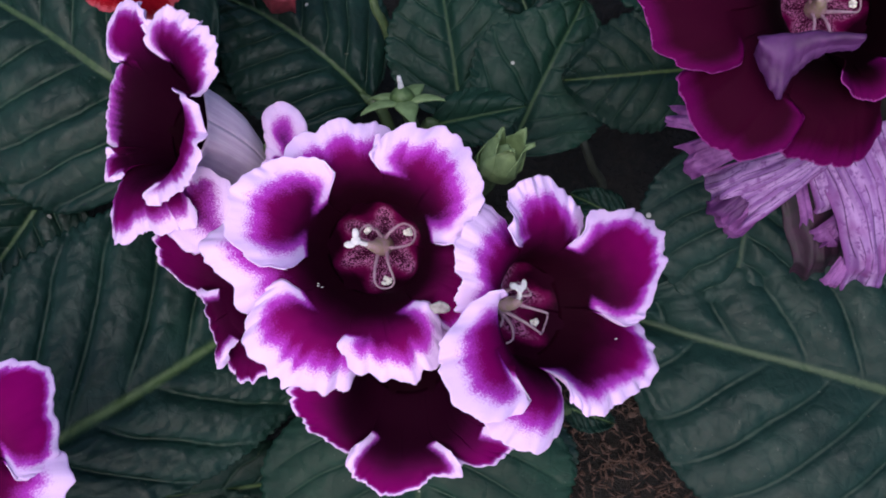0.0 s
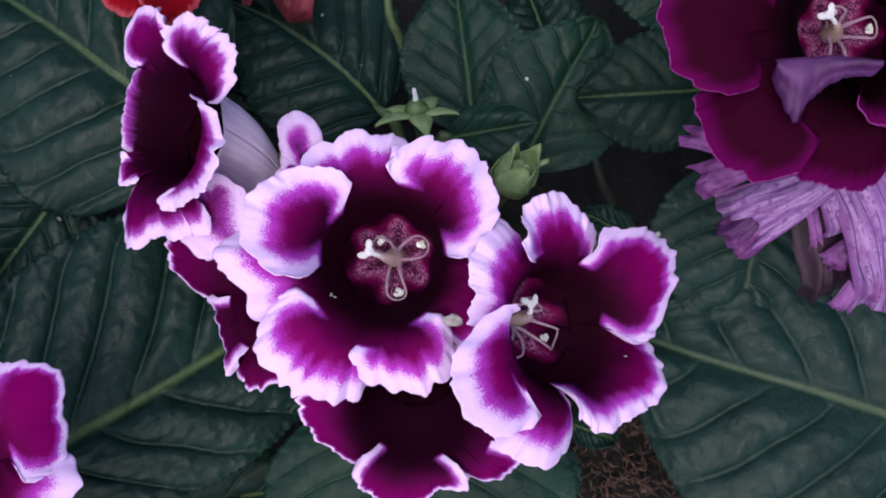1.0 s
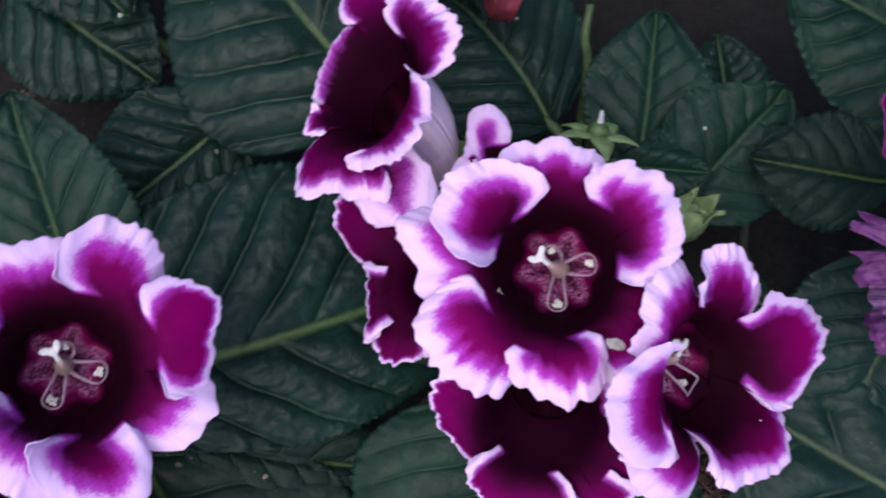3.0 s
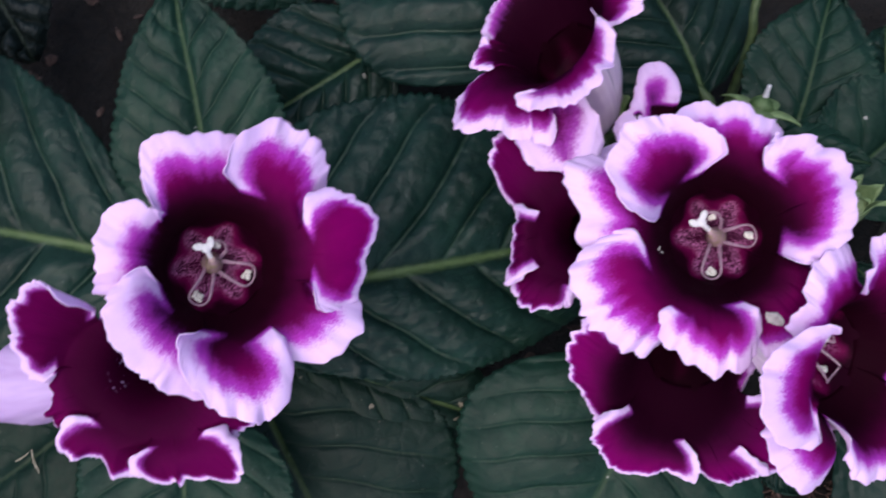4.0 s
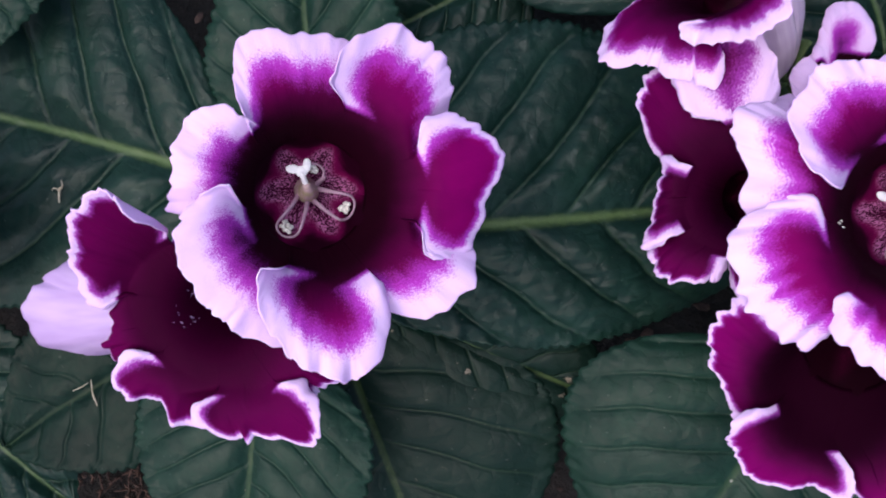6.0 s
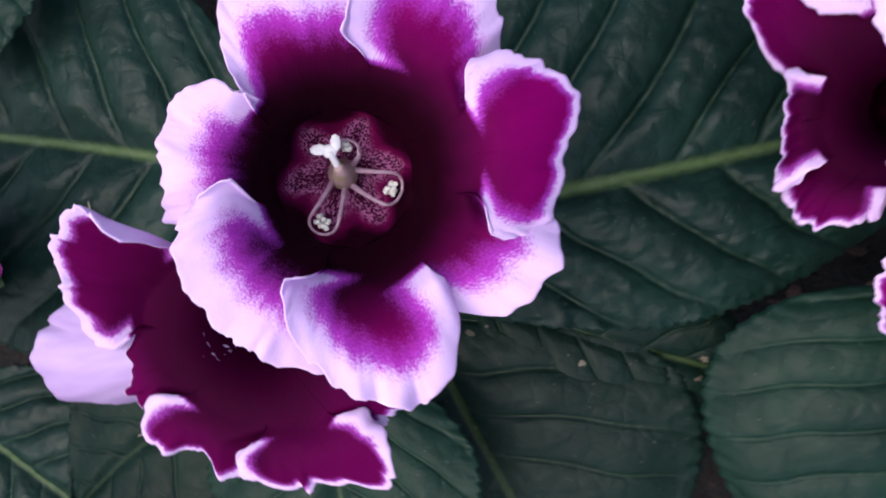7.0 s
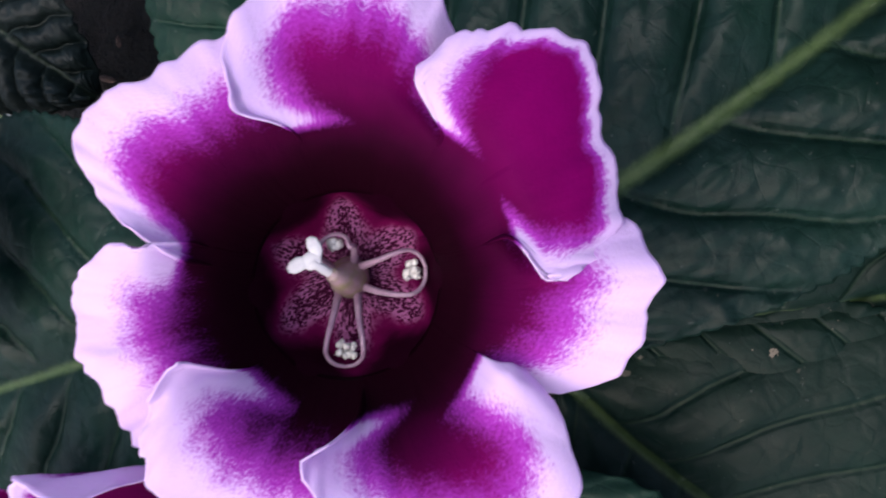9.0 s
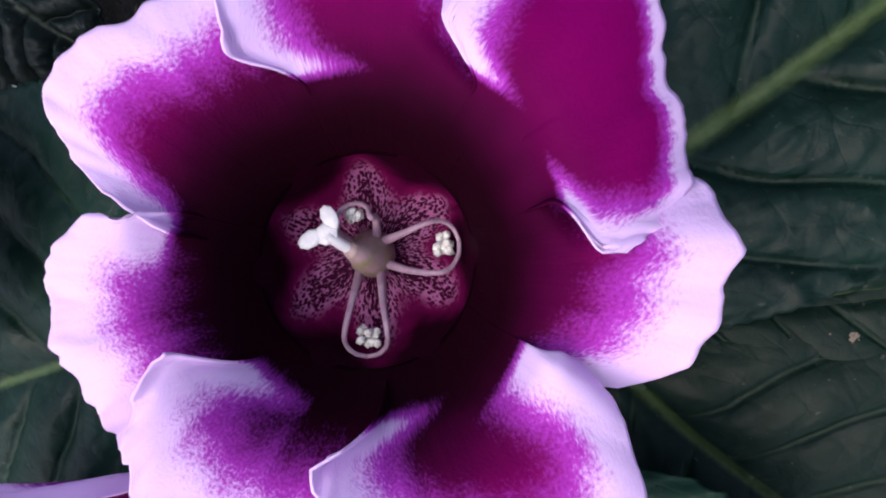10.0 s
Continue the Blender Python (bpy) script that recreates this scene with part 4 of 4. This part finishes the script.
def wilted_sheet(a, b, width_a, width_b, sag, seed, folds, material=wilted_lilac):
    """A limp corolla lobe hanging from a to b in a few soft pleats, its edges turned in."""
    nu, nv = 60, 44
    u, v = np.meshgrid(np.linspace(-1, 1, nu), np.linspace(0, 1, nv), indexing="ij")
    A, B = np.array(a), np.array(b)
    d = B - A
    side = np.cross(d, (0, 0, 1))
    side /= np.linalg.norm(side)
    up = np.cross(side, d)
    up /= np.linalg.norm(up)
    mean = (width_a + width_b) / 2
    w = (width_a * (1 - v) + width_b * v) * (1 + 0.10 * wave(v * 2, np.sign(u) * 4, seed)) / 2
    reach = v * (1 + 0.18 * wave(u * 1.2, 1, seed) + 0.010 * wave(u * 5, 2, seed))
    h = sag * np.sin(np.pi * v) + 0.07 * mean * np.sin(folds * u * 3.5 + wave(v * 1.2, u, seed) * 1.5) * (0.35 + 0.65 * v)
    h += 0.09 * mean * wave(u * 2.0, v * 2, seed + 2) + 0.02 * mean * wave(u * 7, v * 4, seed + 4) - 0.34 * w * np.abs(u) ** 2.5 - 0.20 * mean * smooth01(v, 0.82, 1.0)
    grid = A + reach[..., None] * d + (u * w + 0.05 * mean * wave(v * 2, u * 1.5, seed + 6))[..., None] * side + h[..., None] * up
    return sheet("petal", grid, 0.0004, material, {}, np.stack([u, v], -1))


wilted = part("flower", wilted_sheet((0.1740, 0.0350, 0.168), (0.1400, 0.0150, 0.150), 0.014, 0.029, 0.006, 3.0, 1.5), plum_plant, "limp wilted lilac flower hanging under the plum one")
for a, b, wa, wb, sag, seed, folds, stuff in (
        ((0.1890, 0.0420, 0.170), (0.2110, -0.0150, 0.144), 0.036, 0.033, 0.008, 5.0, 1.4, wilted_lilac),
        ((0.1760, 0.0400, 0.166), (0.1905, 0.0150, 0.154), 0.020, 0.022, 0.003, 6.0, 1.2, wilted_lilac),
        ((0.1500, 0.0200, 0.158), (0.1395, 0.0105, 0.149), 0.010, 0.013, 0.002, 17.0, 1.6, rolled_plum),
        ((0.1545, 0.0160, 0.155), (0.1480, 0.0075, 0.147), 0.008, 0.011, 0.002, 18.0, 1.6, rolled_plum),
        ((0.1835, 0.0080, 0.150), (0.1900, 0.0010, 0.146), 0.006, 0.009, 0.001, 19.0, 1.4, wilted_magenta),
        ((0.1480, 0.0440, 0.164), (0.1200, 0.0500, 0.158), 0.012, 0.008, 0.002, 7.0, 1.0, wilted_magenta),
        ((0.1490, 0.0410, 0.162), (0.1265, 0.0317, 0.153), 0.012, 0.014, 0.002, 9.0, 1.0, wilted_magenta),
        ((0.1570, 0.0200, 0.157), (0.1425, 0.0062, 0.147), 0.012, 0.015, 0.003, 10.0, 1.3, wilted_magenta),
        ((0.1685, 0.0290, 0.161), (0.1759, 0.0076, 0.151), 0.004, 0.006, 0.001, 11.0, 1.0, wilted_magenta),
        ((0.1920, 0.0118, 0.151), (0.1800, 0.0018, 0.146), 0.008, 0.008, 0.002, 12.0, 1.0, wilted_magenta),
        ((0.1921, -0.0060, 0.147), (0.1866, -0.0165, 0.140), 0.006, 0.007, 0.001, 14.0, 1.0, wilted_magenta),
        # added dark sheet in place of the shadow between the limp petals
        ((0.1758, 0.0320, 0.152), (0.1905, -0.0120, 0.132), 0.026, 0.026, 0.003, 16.0, 1.4, plum_shadow)):
    part("petal", wilted_sheet(a, b, wa, wb, sag, seed, folds, stuff), wilted)
v, f = rod([(0.185, 0.062, 0.165), (0.190, 0.068, 0.12), (0.19, 0.07, 0.02)], [0.003, 0.003, 0.0034], 9, 6)
part("stem", mesh_from("stem", v, f, stem_green), plum_plant, "slender green flower stem")

faded = part("flower", wilted_sheet((-0.030, 0.132, 0.125), (-0.044, 0.104, 0.118), 0.022, 0.030, 0.006, 21.0, 3.0, wilted_red), red_plant, "limp fading red and white flower")
part("petal", wilted_sheet((-0.040, 0.132, 0.128), (-0.064, 0.111, 0.122), 0.016, 0.022, 0.005, 23.0, 3.0, wilted_red), faded)

# the plum flower's lilac-backed petal that has rolled inwards
u, v = np.meshgrid(np.linspace(0, 1, 50), np.linspace(0, 1, 22), indexing="ij")
drop = np.interp(u, [0, 0.06, 0.14, 0.24, 0.34, 0.50, 0.70, 0.85, 1.0], [0.004, 0.010, 0.014, 0.021, 0.013, 0.009, 0.005, 0.004, 0.003])
drop = drop * (1 + 0.22 * wave(u * 9, 1, 31.0))
x = 0.1339 + 0.0328 * u + 0.002 * v * (0.4 - u)
y = 0.0655 + 0.0012 * np.sin(np.pi * u) + 0.0010 * wave(u * 3, 0, 32.0) - drop * np.sin(v * 1.45)
z = 0.2325 + 0.004 * u - 0.0055 * v**1.6 + 0.0018 * np.sin(np.pi * np.minimum(v * 2.2, 1)) + 0.0007 * wave(u * 6, v * 3, 33.0)
rolled = part("petal", sheet("petal", np.stack([x, y, z], -1), 0.0006, rolled_plum, {}, np.stack([u, v], -1)), plum_head, "petal rolled over to its mauve back")
rolled.matrix_parent_inverse = plum_head.matrix_basis.inverted()

# a fallen petal scrap caught between two flowers
v, f = lump((0.0325, -0.0208, 0.2235), (0.0034, 0.0020, 0.0004), 5.0, 0.7, 6, 12)
tagged(new("petal_scrap", mesh_from("petal_scrap", v, f, scrap_grey)), "small dried petal scrap lying on a purple flower", "plant litter")

# a dry husk on the broad leaf
v, f = joined([rod([(-0.2421, -0.1341, 0.1268), (-0.2440, -0.1298, 0.1275), (-0.2436, -0.1280, 0.1278), (-0.2454, -0.1262, 0.1270)], [0.0003, 0.0006, 0.0004, 0.0002], 6, 5),
               rod([(-0.2440, -0.1298, 0.1272), (-0.2460, -0.1300, 0.1280), (-0.2466, -0.1312, 0.1272)], [0.0004, 0.0003, 0.0002], 6, 5)])
tagged(new("dry_husk", mesh_from("dry_husk", v, f, husk_tan)), "thin tan dry husk lying on a broad leaf", "plant litter")

# pale fibres stuck to the glossy leaf
v, f = joined([rod([(-0.2057, -0.1921, 0.1080), (-0.2030, -0.1972, 0.1062), (-0.1998, -0.1990, 0.1076), (-0.1986, -0.1999, 0.1079)], [0.00025, 0.0004, 0.0003, 0.0002], 5, 5),
               rod([(-0.2101, -0.1997, 0.1077), (-0.2076, -0.1965, 0.1082), (-0.2062, -0.1938, 0.1079)], [0.0002, 0.00035, 0.0002], 5, 5)])
tagged(new("pale_fibres", mesh_from("pale_fibres", v, f, husk_tan)), "pale torn fibres stuck to a glossy leaf", "plant litter")

# grains of pollen fallen on the petals
random.seed(9)
grains = []
for x, y, z, spread, count in ((-0.0078, -0.0138, 0.2101, 0.0016, 3), (-0.0757, 0.0563, 0.1526, 0.0030, 5), (-0.0808, 0.0549, 0.1521, 0.0030, 4), (-0.0858, 0.0501, 0.1516, 0.001, 1),
                               (0.1294, 0.0515, 0.2137, 0.001, 1), (0.0952, -0.0331, 0.1886, 0.001, 1), (-0.1779, -0.1464, 0.1821, 0.003, 4), (-0.1748, -0.136, 0.177, 0.003, 2)):
    for n in range(count):
        a = random.uniform(0, 6.28)
        s = random.uniform(0.00014, 0.00028)
        grains.append(lump((x + spread * random.uniform(-0.5, 0.5), y + spread * random.uniform(-0.5, 0.5), z + 0.0002), (s * 1.7 * abs(math.cos(a)) + s, s * 1.2 * abs(math.sin(a)) + s * 0.6, s), n + x * 90, 0.5, 4, 6))
tagged(new("pollen_grains", mesh_from("pollen_grains", *joined(grains), pollen_white)), "tiny white pollen grains fallen on the petals", "pollen", kind="stuff")

# bark chips and moss threads on the soil
random.seed(5)
chips = []
for n in range(900):
    x, y = random.uniform(-0.33, 0.33), random.uniform(-0.30, 0.20)
    s = random.uniform(0.0015, 0.0050)
    # no chips here, so the shaded gap between the leaves stays dark
    if x > 0 and y > -0.03:
        continue
    cv, cf = lump((0, 0, 0), (s, s * random.uniform(0.3, 0.8), s * random.uniform(0.15, 0.4)), n * 0.7, 0.6, 4, 6)
    m = pose(x, y, 0.023 + random.uniform(0, 0.006), random.uniform(-35, 35), random.uniform(-35, 35), random.uniform(0, 360))
    chips.append(([m @ Vector(p) for p in cv], cf))
tagged(new("bark_chips", mesh_from("bark_chips", *joined(chips), chip_brown, smooth=False)), "brown bark chips scattered over the soil", "bark chips", kind="stuff")
threads = []
for n in range(480):
    x, y = (random.gauss(0.128, 0.032), random.gauss(-0.100, 0.024)) if n < 330 else (random.gauss(-0.20, 0.03), random.gauss(-0.265, 0.02))
    z = 0.024 + random.uniform(0, 0.004)
    for blade in range(random.randint(2, 5)):
        a, l, rise = random.uniform(0, 6.28), random.uniform(0.0012, 0.0065), random.uniform(0.0, 0.0045)
        c, d = math.cos(a), math.sin(a)
        threads.append(rod([(x, y, z), (x + l * 0.5 * c, y + l * 0.5 * d, z + rise * 0.8), (x + l * c, y + l * d, z + rise)], [0.0007, 0.0005, 0.00015], 4, 2))
tagged(new("dry_moss", mesh_from("dry_moss", *joined(threads), moss_brown)), "dry reddish brown moss tufts on the soil", "moss", kind="stuff")
